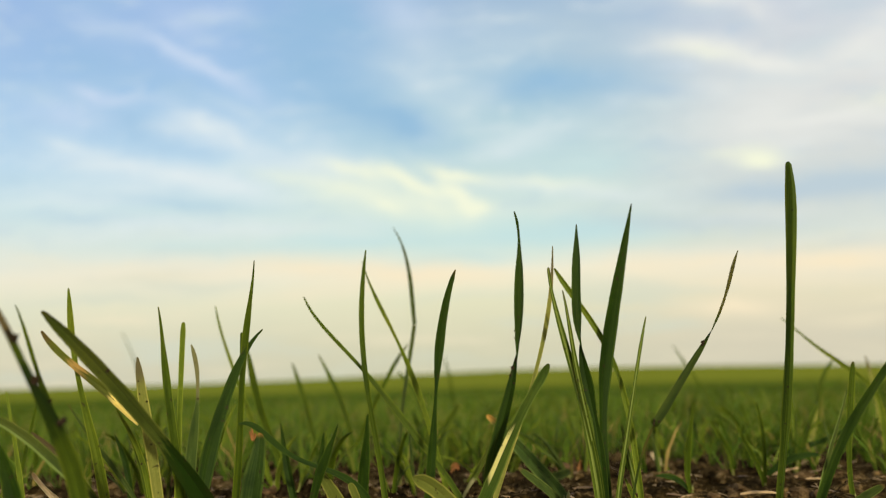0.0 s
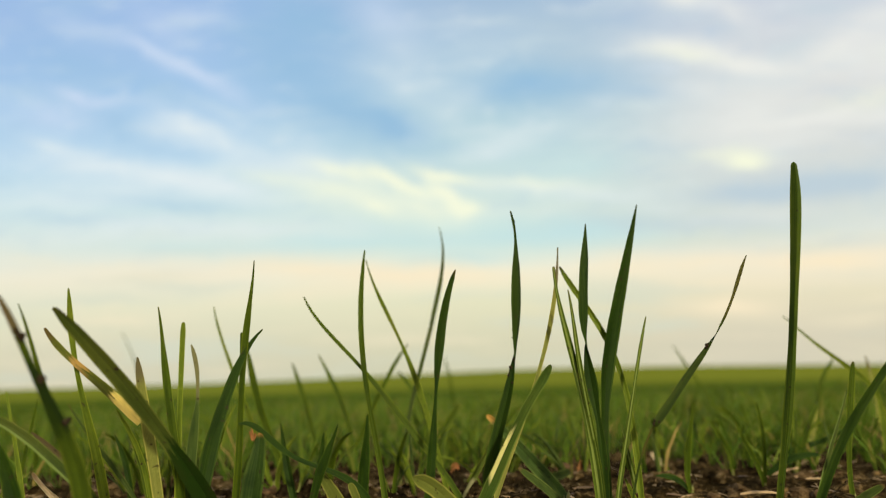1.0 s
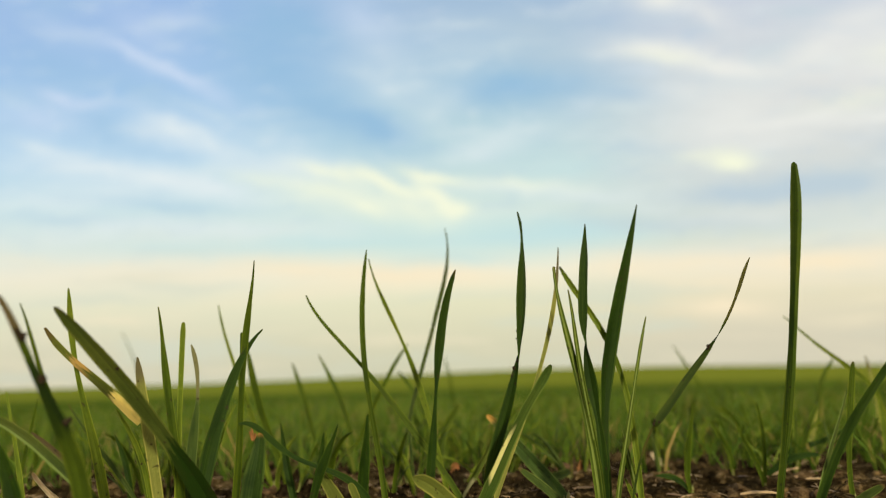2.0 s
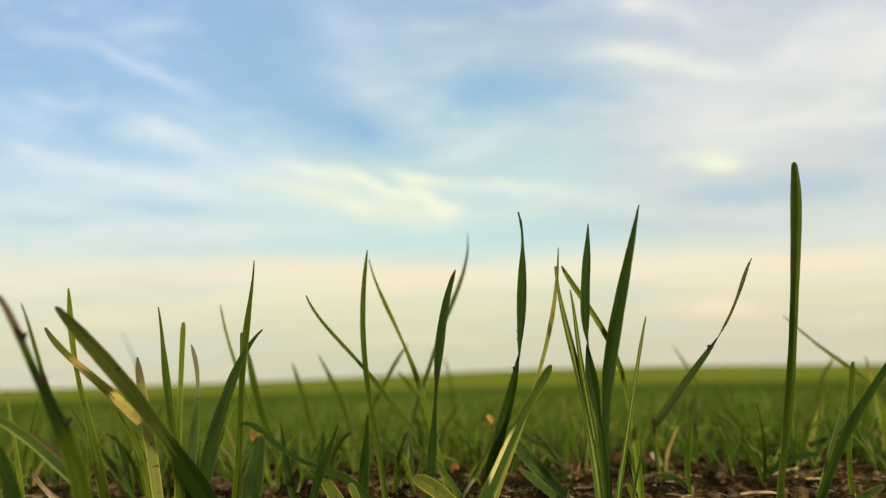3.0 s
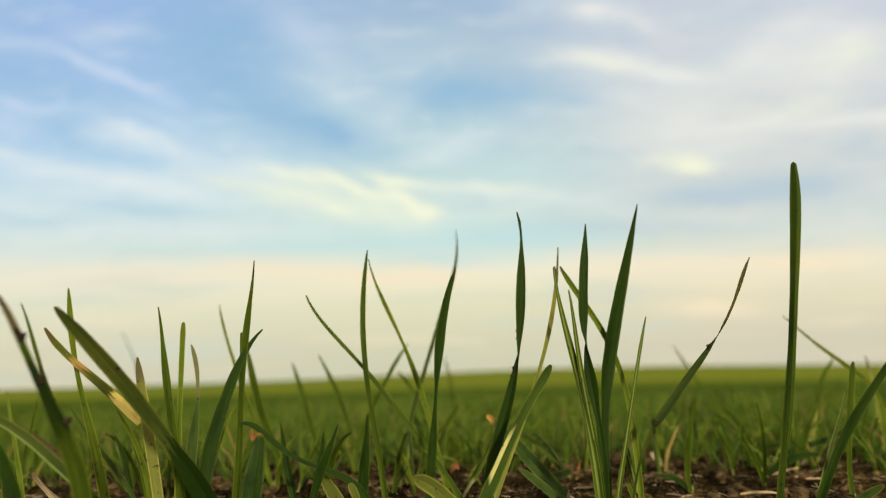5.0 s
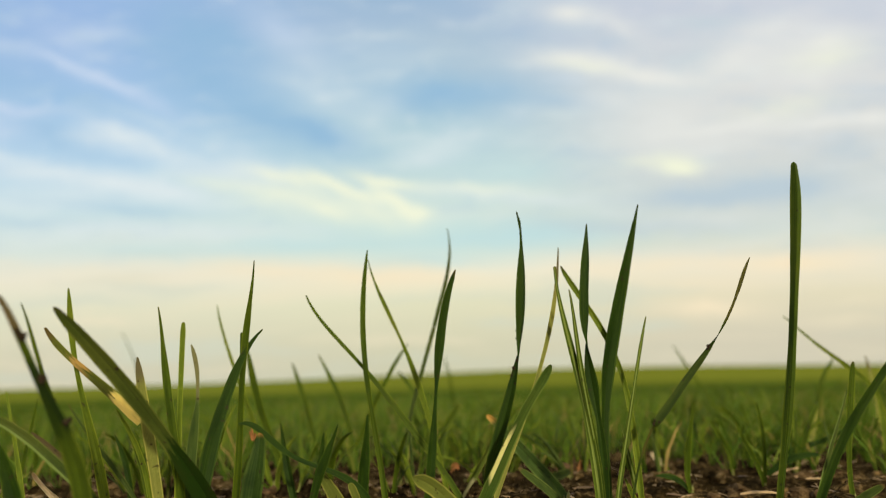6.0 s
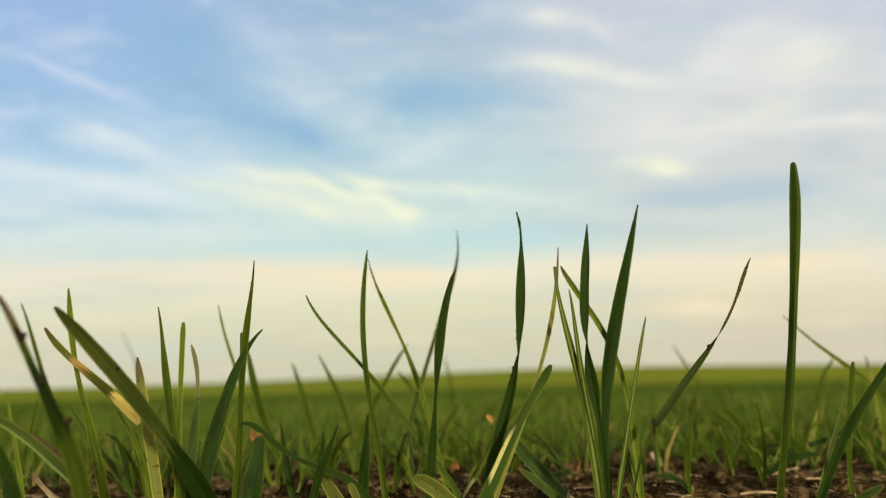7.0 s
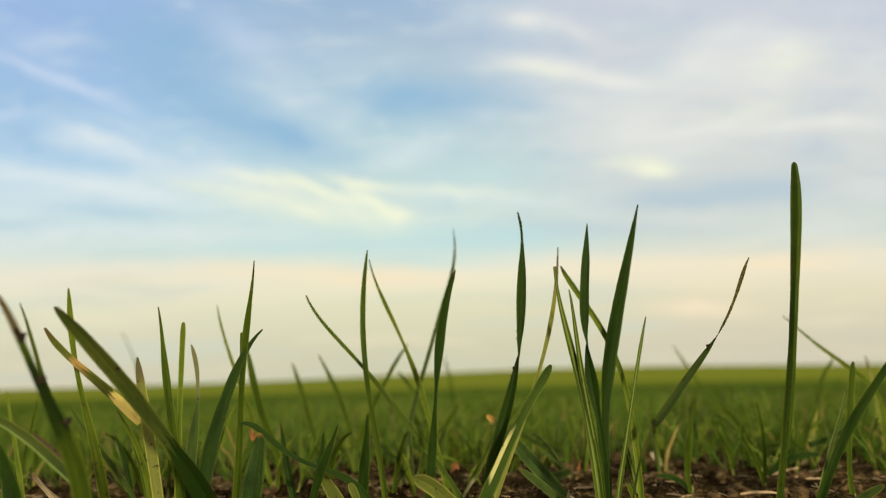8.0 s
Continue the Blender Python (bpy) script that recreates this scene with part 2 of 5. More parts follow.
WHITE_HIGH = [
    (-0.058, 0.475, 0.173, 0.078, -15, 0.11),
    (-0.012, 0.440, 0.119, 0.077, 20, 0.11),
    (-0.121, 0.435, 0.172, 0.091, -35, 0.18),
    (-0.121, 0.394, 0.132, 0.053, -20, 0.18),
    (0.156, 0.362, 0.052, 0.027, 20, 0.15),
    (-0.044, 0.360, 0.118, 0.052, 40, 0.15),
    (-0.345, 0.356, 0.118, 0.018, -25, 0.15),
    (-0.414, 0.354, 0.079, 0.018, -18, 0.26),
    (-0.402, 0.339, 0.092, 0.035, -12, 0.55),
    (-0.444, 0.339, 0.065, 0.027, -10, 0.22),
    (-0.574, 0.322, 0.098, 0.020, -15, 0.37),
    (-0.347, 0.318, 0.091, 0.035, -20, 0.37),
    (0.039, 0.317, 0.143, 0.051, 15, 0.26),
]
WHITE_LOW = [
    (0.008, 0.294, 0.091, 0.024, 5, 0.22),
    (-0.518, 0.293, 0.208, 0.032, -8, 0.33),
    (-0.267, 0.286, 0.155, 0.051, -10, 0.22),
    (-0.213, 0.285, 0.155, 0.037, -6, 0.33),
    (-0.411, 0.274, 0.194, 0.032, -12, 0.37),
    (-0.327, 0.260, 0.155, 0.032, -14, 0.37),
    (-0.463, 0.260, 0.168, 0.027, -4, 0.30),
    (0.075, 0.249, 0.206, 0.017, -3, 0.37),
    (-0.546, 0.247, 0.155, 0.029, -4, 0.26),
    (0.165, 0.235, 0.154, 0.013, -4, 0.26),
    (-0.401, 0.212, 0.256, 0.024, -4, 0.22),
    (-0.273, 0.201, 0.256, 0.029, -2, 0.22),
    (-0.498, 0.200, 0.205, 0.029, 0, 0.18),
]
IVORY_HIGH = [
    (0.250, 0.507, 0.080, 0.029, -5, 0.64),
    (0.312, 0.485, 0.080, 0.040, -40, 0.32),
    (0.514, 0.467, 0.199, 0.054, 20, 0.40),
    (0.599, 0.456, 0.119, 0.040, 10, 0.48),
    (0.238, 0.433, 0.159, 0.037, -8, 0.56),
    (0.549, 0.429, 0.159, 0.042, 14, 0.28),
    (0.471, 0.427, 0.159, 0.053, 25, 0.28),
    (0.322, 0.410, 0.132, 0.034, -20, 0.56),
    (0.368, 0.405, 0.079, 0.021, -10, 0.32),
    (0.561, 0.399, 0.145, 0.053, 15, 0.32),
    (0.288, 0.375, 0.131, 0.041, -5, 0.24),
]
IVORY_LOW = [
    (0.478, 0.341, 0.117, 0.021, 12, 0.28),
    (0.362, 0.340, 0.156, 0.055, 10, 0.24),
    (0.631, 0.338, 0.156, 0.021, -8, 0.60),
    (0.554, 0.335, 0.169, 0.016, 4, 0.52),
    (0.423, 0.329, 0.143, 0.016, 8, 0.28),
    (0.322, 0.317, 0.195, 0.075, 10, 0.24),
    (0.421, 0.307, 0.156, 0.041, 6, 0.24),
    (0.649, 0.238, 0.154, 0.032, 0, 0.24),
    (0.388, 0.202, 0.191, 0.021, 2, 0.20),
    (0.552, 0.190, 0.153, 0.031, 4, 0.24),
]
CREAM_HIGH = [
    (0.596, 0.431, 0.119, 0.042, 10, 0.30),
    (0.261, 0.424, 0.106, 0.020, -10, 0.30),
    (0.534, 0.360, 0.144, 0.028, 8, 0.25),
    (0.305, 0.286, 0.103, 0.019, 5, 0.30),
    (-0.198, 0.284, 0.078, 0.015, -10, 0.35),
    (0.355, 0.278, 0.065, 0.023, 0, 0.62),
    (-0.137, 0.275, 0.065, 0.019, -15, 0.50),
    (-0.168, 0.272, 0.065, 0.013, -18, 0.30),
    (-0.274, 0.271, 0.116, 0.019, -10, 0.25),
    (0.358, 0.269, 0.044, 0.016, 0, 0.45),
]
CREAM_LOW = [
    (-0.061, 0.269, 0.077, 0.016, -20, 0.50),
    (-0.031, 0.262, 0.090, 0.012, -15, 0.50),
    (-0.103, 0.262, 0.059, 0.013, -32, 0.75),
    (0.075, 0.253, 0.167, 0.019, -3, 0.35),
    (-0.190, 0.253, 0.142, 0.048, -8, 0.45),
    (-0.069, 0.246, 0.051, 0.013, -20, 0.35),
    (-0.040, 0.244, 0.067, 0.017, -30, 0.75),
    (-0.122, 0.228, 0.077, 0.016, -20, 0.30),
    (-0.069, 0.225, 0.141, 0.047, -15, 0.50),
    (-0.011, 0.222, 0.046, 0.018, -8, 0.75),
]
BLUE_HIGH = [
    (-0.594, 0.507, 0.161, 0.094, -10, 0.23),
    (-0.286, 0.507, 0.188, 0.086, -10, 0.42),
    (-0.215, 0.471, 0.133, 0.057, -25, 0.23),
    (-0.324, 0.458, 0.147, 0.057, -20, 0.23),
    (0.082, 0.438, 0.146, 0.042, -8, 0.15),
    (-0.573, 0.431, 0.173, 0.077, -10, 0.23),
    (-0.269, 0.423, 0.225, 0.119, -25, 0.34),
    (-0.447, 0.395, 0.158, 0.039, -20, 0.19),
    (0.135, 0.395, 0.158, 0.053, 10, 0.19),
    (0.057, 0.389, 0.145, 0.053, -5, 0.46),
]
BLUE_LOW = [
    (0.010, 0.382, 0.105, 0.039, -5, 0.30),
    (0.211, 0.377, 0.157, 0.033, -5, 0.23),
    (-0.198, 0.356, 0.210, 0.063, -25, 0.29),
    (-0.137, 0.350, 0.157, 0.038, -20, 0.27),
    (-0.498, 0.348, 0.144, 0.052, -25, 0.27),
    (-0.114, 0.326, 0.104, 0.049, -20, 0.32),
    (-0.402, 0.239, 0.219, 0.020, -4, 0.23),
    (-0.529, 0.222, 0.193, 0.018, -3, 0.19),
    (0.193, 0.200, 0.128, 0.026, -4, 0.15),
]
CYAN = [
    (0.137, 0.275, 0.181, 0.053, 6, 0.30),
    (-0.062, 0.203, 0.204, 0.026, -4, 0.35),
    (0.155, 0.189, 0.178, 0.031, -4, 0.50),
    (0.050, 0.185, 0.255, 0.034, -2, 0.50),
    (-0.167, 0.183, 0.255, 0.023, -2, 0.40),
    (-0.362, 0.181, 0.280, 0.023, -1, 0.30),
    (0.012, 0.155, 0.177, 0.021, -2, 0.35),
]
GREY = [
    (0.438, 0.486, 0.160, 0.040, 5, 0.30),
    (0.075, 0.471, 0.187, 0.078, -10, 0.35),
    (0.295, 0.465, 0.160, 0.023, -20, 0.25),
    (0.410, 0.437, 0.119, 0.039, 20, 0.35),
    (0.097, 0.429, 0.159, 0.042, -5, 0.25),
    (0.351, 0.389, 0.145, 0.025, -8, 0.35),
    (0.587, 0.294, 0.078, 0.032, 10, 0.40),
    (0.468, 0.246, 0.167, 0.032, 4, 0.60),
    (0.521, 0.241, 0.128, 0.037, 0, 0.40),
    (0.354, 0.234, 0.141, 0.026, 3, 0.60),
    (0.413, 0.228, 0.154, 0.024, 3, 0.50),
    (0.313, 0.193, 0.280, 0.026, 0, 0.35),
]
WARM = [
    (-0.212, 0.150, 0.190, 0.019, -1, 0.40),
    (0.555, 0.148, 0.114, 0.036, 0, 0.40),
    (0.309, 0.147, 0.190, 0.019, 0, 0.35),
    (-0.398, 0.144, 0.279, 0.026, 0, 0.25),
    (0.472, 0.139, 0.176, 0.031, -2, 0.60),
    (-0.093, 0.136, 0.253, 0.028, -3, 0.50),
    (0.219, 0.135, 0.139, 0.023, -2, 0.30),
    (0.011, 0.133, 0.189, 0.025, -2, 0.30),
    (0.344, 0.116, 0.201, 0.023, -2, 0.30),
    (0.352, 0.083, 0.137, 0.025, -2, 0.60),
]

CLOUD_HEIGHT = 200.0


def cloud_material():
    n = Nodes("thin_cloud_sky")
    xyz = n.add("ShaderNodeSeparateXYZ", n.add("ShaderNodeTexCoord").outputs["Object"])
    across = n.math("DIVIDE", xyz.outputs[0], xyz.outputs[1])
    above = n.math("DIVIDE", xyz.outputs[2], xyz.outputs[1])
    place = n.add("ShaderNodeCombineXYZ", across, above, 0.0).outputs[0]
    up = n.math("MULTIPLY", above, 2.0)
    left = n.ramp(up, [
        (0.0, srgb(208, 205, 180)), (0.09, srgb(217, 213, 185)), (0.20, srgb(228, 227, 198)), (0.29, srgb(238, 234, 212)),
        (0.36, srgb(222, 232, 222)), (0.46, srgb(206, 228, 230)), (0.60, srgb(188, 217, 236)), (0.78, srgb(167, 201, 233)), (1.0, srgb(157, 188, 229))])
    middle = n.ramp(up, [
        (0.0, srgb(206, 205, 177)), (0.09, srgb(216, 213, 182)), (0.20, srgb(229, 227, 193)), (0.28, srgb(242, 238, 212)),
        (0.35, srgb(206, 230, 222)), (0.46, srgb(210, 229, 222)), (0.60, srgb(188, 216, 221)), (0.78, srgb(165, 199, 218)), (1.0, srgb(160, 188, 215))])
    right = n.ramp(up, [
        (0.0, srgb(208, 203, 180)), (0.09, srgb(217, 210, 185)), (0.20, srgb(231, 223, 192)), (0.28, srgb(241, 234, 211)),
        (0.36, srgb(217, 225, 214)), (0.46, srgb(208, 217, 215)), (0.60, srgb(216, 220, 217)), (0.78, srgb(221, 223, 221)), (1.0, srgb(206, 212, 222))])
    colour = n.mix(n.span(across, -0.42, 0.0), left, middle)
    colour = n.mix(n.span(across, 0.02, 0.40), colour, right)
    # soft fibres of ice cloud
    bend = n.add("ShaderNodeTexNoise")
    n.put(bend.inputs["Vector"], place)
    bend.inputs["Scale"].default_value, bend.inputs["Detail"].default_value = 15.0, 8.0
    bend.inputs["Roughness"].default_value = 0.68
    push = n.vec("MULTIPLY", n.vec("SUBTRACT", bend.outputs[1], (0.5, 0.5, 0.5)), (0.040, 0.026, 0.0))
    bent = n.vec("ADD", place, push)
    fibre = n.add("ShaderNodeMapping", bent, None, (0, 0, radians(14)), (5.5, 19.0, 1.0)).outputs[0]
    veil = n.noise(fibre, 1.0, 8, 0.6, 0.7)
    fade = n.span(above, 0.10, 0.26)
    low = n.noise(n.add("ShaderNodeMapping", bent, (1.0, 4.0, 0.0), (0, 0, radians(1.5)), (3.2, 34.0, 1.0)).outputs[0], 1.0, 5, 0.55, 0.4)
    near = n.math("SUBTRACT", 1.0, n.span(above, 0.14, 0.24))
    colour = n.mix(n.math("MULTIPLY", n.span(low, 0.5, 0.72, 0, 0.55), near), colour, srgb(244, 232, 200))
    colour = n.mix(n.math("MULTIPLY", n.span(low, 0.5, 0.30, 0, 0.55), near), colour, srgb(211, 218, 200))
    threads = n.noise(n.add("ShaderNodeMapping", bent, (3.0, 1.0, 0.0), (0, 0, radians(9)), (15.0, 62.0, 1.0)).outputs[0], 1.0, 6, 0.62, 0.8)
    colour = n.mix(n.math("MULTIPLY", n.span(threads, 0.5, 0.74, 0, 0.36), fade), colour, srgb(228, 236, 240))
    colour = n.mix(n.math("MULTIPLY", n.span(threads, 0.5, 0.27, 0, 0.28), fade), colour, srgb(166, 196, 222))
    colour = n.mix(n.math("MULTIPLY", n.span(veil, 0.48, 0.74, 0, 0.3), fade), colour, srgb(228, 239, 234))
    colour = n.mix(n.math("MULTIPLY", n.span(veil, 0.46, 0.25, 0, 0.24), fade), colour, srgb(162, 194, 222))
    for patches, tint in ((BLUE_HIGH + BLUE_LOW, srgb(146, 188, 220)), (CYAN, srgb(196, 226, 226)), (GREY, srgb(189, 207, 217)), (LILAC, srgb(206, 221, 242)), (WHITE_HIGH + WHITE_LOW, srgb(230, 239, 240)), (IVORY_HIGH + IVORY_LOW, srgb(236, 237, 231)), (WARM, srgb(250, 234, 200)), (CREAM_HIGH + CREAM_LOW, srgb(247, 250, 222))):
        total = 0.0
        for x, y, long, wide, turn, amount in patches:
            spot = n.add("ShaderNodeMapping", bent, (x, y, 0), (0, 0, radians(turn)), (long, wide, 1.0), vector_type="TEXTURE").outputs[0]
            soft = n.add("ShaderNodeTexGradient", spot, gradient_type="QUADRATIC_SPHERE").outputs[1]
            total = n.math("MULTIPLY_ADD", soft, amount * 1.5, total)
        total = n.math("MULTIPLY", total, n.span(veil, 0.2, 0.6, 0.65, 1.2))
        colour = n.mix(n.math("MINIMUM", total, 0.92), colour, tint)
    light = n.add("ShaderNodeEmission", colour, 1.0).outputs[0]
    return n.done(light)


def cloud_sheet():
    """Flat overhead, bent down to the horizon far off."""
    bm = bmesh.new()
    profile = [(y, CLOUD_HEIGHT) for y in (-250, 20, 150, 300, 450, 600, 800, 1000, 1300, 1600, 2000, 2400)]
    for i in range(1, 25):
        k = i / 24
        profile.append((2400 + 2250 * math.sin(k * math.pi / 2), CLOUD_HEIGHT - 240 * (1 - math.cos(k * math.pi / 2))))
    columns = [-4600 + 9200 * i / 30 for i in range(31)]
    rows = [[bm.verts.new((x, y, z)) for x in columns] for y, z in profile]
    for a, b in zip(rows, rows[1:]):
        for i in range(30):
            bm.faces.new((a[i], a[i + 1], b[i + 1], b[i]))
    me = bpy.data.meshes.new("sky_backdrop")
    bm.to_mesh(me)
    bm.free()
    me.materials.append(cloud_material())
    return tagged(new("sky_backdrop", me), "pale blue evening sky with thin drifting white cloud", "sky", kind="structure")


sky_backdrop = cloud_sheet()


# ---- ground ----
def rise(x, y):
    """Height of the field: it falls gently to a shallow dip and climbs to a low broad hill far off."""
    r = math.hypot(x, y)
    az = math.degrees(math.atan2(x, y))
    swell = 0.0088 * math.exp(-((az - 9) / 19) ** 2) if abs(az) < 90 else 0.0
    near = -0.017 * max(0.0, min(r, 60) - 0.4)
    k = min(1, max(0, (r - 50) / 210))
    k = k ** 1.9
    crest = 0.45 + 260 * swell
    return near * (1 - k) + crest * k - min(max(0.0, r - 262) * 0.012, 40)


def crumbs(x, y):
    """Fine relief of the soil near the seedlings."""
    r = math.hypot(x, y)
    fade = min(1, max(0, (r - 0.05) / 0.2)) * min(1, max(0.15, 1.6 - r))
    p = Vector((x, y, 0))
    a = noise.noise(p * 38) * 0.0035 + abs(noise.noise(p * 110)) * 0.0050 + noise.noise(p * 290) * 0.0024
    return a * fade - 0.001


def make_ground():
    radii = [0.03 + 0.27 * i / 9 for i in range(10)] + [0.303 + 0.0033 * i for i in range(150)]
    while radii[-1] < 4600:
        radii.append(radii[-1] * 1.09)
    front = [-42 + 84 * i / 280 for i in range(281)]
    angles = front + [42 + 276 * i / 46 for i in range(1, 46)]
    verts, faces, m = [(0, 0, -0.001)], [], len(angles)
    for r in radii:
        for a in angles:
            x, y = r * math.sin(radians(a)), r * math.cos(radians(a))
            verts.append((x, y, rise(x, y) + (crumbs(x, y) if r < 3 else 0)))
    for j in range(m):
        faces.append((0, 1 + (j + 1) % m, 1 + j))
    for i in range(len(radii) - 1):
        for j in range(m):
            a, b = 1 + i * m + j, 1 + i * m + (j + 1) % m
            faces.append((a, b, b + m, a + m))
    me = bpy.data.meshes.new("ground")
    me.from_pydata(verts, [], faces)
    me.polygons.foreach_set("use_smooth", [True] * len(faces))
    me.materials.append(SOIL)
    return tagged(new("ground", me), "dark crumbly soil of a wide level crop field", "field", kind="structure")


ground = make_ground()


# ---- wheat seedlings ----
def outline(width, narrow=0.7, widest=0.4, taper=2.0):
    """Widths along a plain blade, in millimetres, from root to tip. narrow: at the root; taper: how late it narrows."""
    rows = []
    for i in range(9):
        s = i / 8
        k = min(1, s / widest)
        rows.append((s, 1000 * width * (narrow + (1 - narrow) * k * k * (3 - 2 * k)) * max(0.012, 1 - s ** (taper * 1.5)) ** 0.58))
    return rows


def along(rows, s):
    """The value at s of a smooth curve through the rows (place, value)."""
    for i in range(len(rows) - 2, -1, -1):
        if s >= rows[i][0] or i == 0:
            break
    (x0, y0), (x1, y1) = rows[i], rows[i + 1]
    xa, ya = rows[max(0, i - 1)]
    xb, yb = rows[min(len(rows) - 1, i + 2)]
    h = max(1e-6, x1 - x0)
    k = min(1, max(0, (s - x0) / h))
    steep = (y1 - y0) / h
    m0 = (y1 - ya) / max(1e-6, x1 - xa) if (y1 - y0) * (y0 - ya) > 0 else (steep if i == 0 else 0)
    m1 = (yb - y0) / max(1e-6, xb - x0) if (y1 - y0) * (yb - y1) > 0 else (steep if i == len(rows) - 2 else 0)
    limit = 3 * abs(steep)
    m0, m1 = max(-limit, min(limit, m0)), max(-limit, min(limit, m1))
    return y0 * (2 * k ** 3 - 3 * k * k + 1) + m0 * h * (k ** 3 - 2 * k * k + k) + y1 * (3 * k * k - 2 * k ** 3) + m1 * h * (k ** 3 - k * k)


def spine(bends, s):
    """Place and direction at s of the Bezier curve from the origin by way of the bends."""
    level = [Vector()] + [Vector(p) for p in bends]
    while len(level) > 2:
        level = [a.lerp(b, s) for a, b in zip(level, level[1:])]
    return level[0].lerp(level[1], s), (level[1] - level[0]).normalized()


def blade_mesh(bends, widths, material, face=None, turn=None, steps=34, fold=None):
    """A grass blade from the origin along a Bezier spine: folded along its midrib, thin but solid, with a rounded end.
    widths: (place, millimetres) from root to tip; face: how far it faces away from -y, in degrees; turn: (where, over, degrees) of a twist."""
    face = random.uniform(-25, 25) if face is None else face
    fold = random.uniform(0.14, 0.30) if fold is None else fold
    bm = bmesh.new()
    uv = bm.loops.layers.uv.new("UVMap")
    rings, where = [], {}
    most = max(w for _, w in widths) / 1000
    thick = min(0.00032, most * 0.12)
    length = sum((spine(bends, (i + 1) / 12)[0] - spine(bends, i / 12)[0]).length for i in range(12))
    cap = min(0.06, 0.7 * widths[-1][1] / 1000 / length)
    places = [(1 - cap) * i / steps for i in range(steps + 1)] + [1 - cap * (1 - k) for k in (0.35, 0.65, 0.87, 0.99)]
    for s in places:
        c, d = spine(bends, s)
        normal = Vector((0, -1, 0))
        normal = (normal - d * normal.dot(d)).normalized()
        side = d.cross(normal)
        angle = face + 5 * math.sin(7 * s + face)
        if turn:
            k = min(1, max(0, (s - turn[0] + turn[1]) / (2 * turn[1])))
            angle += turn[2] * k * k * (3 - 2 * k)
        a = radians(angle)
        across, out = side * math.cos(a) + normal * math.sin(a), normal * math.cos(a) - side * math.sin(a)
        half = along(widths, s) / 2000 / max(0.8, math.cos(radians(face))) * (1 + 0.02 * math.sin(41 * s + face))
        if s > 1 - cap:
            half *= math.sqrt(max(0.004, 1 - ((s - 1 + cap) / cap) ** 2))
        ring = []
        for u, lift in ((-1, 0), (-0.5, 0.75), (0, 1.0), (0.5, 0.75), (1, 0), (0.5, -0.6), (0, -0.2), (-0.5, -0.6)):
            deep = -fold * 2 * half * (1 - abs(u)) + lift * thick * min(1, half / most * 3)
            v = bm.verts.new(c + across * (u * half) + out * deep)
            where[v] = (0.5 + u / 2, s)
            ring.append(v)
        rings.append(ring)
    for a, b in zip(rings, rings[1:]):
        for j in range(8):
            bm.faces.new((a[j], a[(j + 1) % 8], b[(j + 1) % 8], b[j]))
    bm.faces.new(rings[0][::-1])
    bm.faces.new(rings[-1])
    # crisp margins and midrib
    crisp = {(a[j], b[j]) for a, b in zip(rings, rings[1:]) for j in (0, 2, 4, 6)}
    for edge in bm.edges:
        pair = tuple(edge.verts)
        if pair in crisp or pair[::-1] in crisp:
            edge.smooth = False
    for f in bm.faces:
        f.smooth = True
        for loop in f.loops:
            loop[uv].uv = where[loop.vert]
    me = bpy.data.meshes.new("leaf_blade")
    bm.to_mesh(me)
    bm.free()
    me.materials.append(material)
    return me


LOOKS = {"leaf_orange_tip": "grey-green leaf with a dry orange tip", "leaf_pale_edged": "green leaf with a pale edge", "leaf_pale_shoot": "pale shoot, whitish at its base", "leaf_half_withered": "half withered leaf with a straw-yellow dry patch", "leaf_sunlit_streak": "leaf with a sunlit stripe painted pale yellow",
         "leaf_browning": "leaf browning towards its tip", "leaf_yellowing": "yellowing upright leaf", "leaf_torn_tip": "leaf with a torn orange-brown tip", "leaf_olive_tip": "twisted dark leaf turning olive-brown towards its tip", "leaf_grey_plain": "thin grey-green leaf", "leaf_spotted_olive": "short spotted olive leaf", "leaf_rusty_fray": "frayed rusty shred at a torn leaf tip", "leaf_dull_bent": "dull bent leaf, shade painted in towards its root", "leaf_brown_mottled": "mottled leaf turning brown at its end", "leaf_bleached_tip": "grey-green leaf with a bleached tip", "leaf_striped": "slim green leaf with a pale lengthwise stripe", "leaf_dead": "dead pale curled leaf", "leaf_pale_green": "pale yellowish green leaf",
         "leaf_dark_green": "dark green leaf", "leaf_grey_green": "dull grey-green leaf", "leaf_green": "fresh green leaf", "leaf_blunt_green": "tall blunt-tipped green leaf"}


def seedling(place, label):
    ob = new("wheat_seedling")
    ob.location = place
    ob.empty_display_size = 0.01
    return tagged(ob, label, "wheat plant", "wheat seedlings")


SPINES = {}


def leaf(plant, root, bends, widths, material, **shape):
    ob = new("leaf_blade", blade_mesh(bends, widths, material, **shape))
    ob.parent, ob.location = plant, root
    SPINES[ob.name] = bends
    return tagged(ob, LOOKS[material.name])


def crumb(blade, s, size, aside=0.0):
    """A crumb of soil that sticks to a blade at s of its length, aside of its midrib."""
    p = spine(SPINES[blade.name], s)[0]
    bm = bmesh.new()
    bmesh.ops.create_icosphere(bm, subdivisions=2, radius=size)
    for v in bm.verts:
        v.co *= 1 + 0.9 * noise.noise(v.co / size * 1.2 + p * 900) + 0.35 * noise.noise(v.co / size * 3.1 + p * 700)
        v.co.y *= 0.6
    me = bpy.data.meshes.new("soil_crumb")
    bm.to_mesh(me)
    bm.free()
    me.materials.append(CRUMB)
    ob = new("soil_crumb", me)
    ob.parent, ob.location = blade, p + Vector((aside, -size * 0.4, 0))
    return tagged(ob, "dark crumb of soil stuck on the leaf")


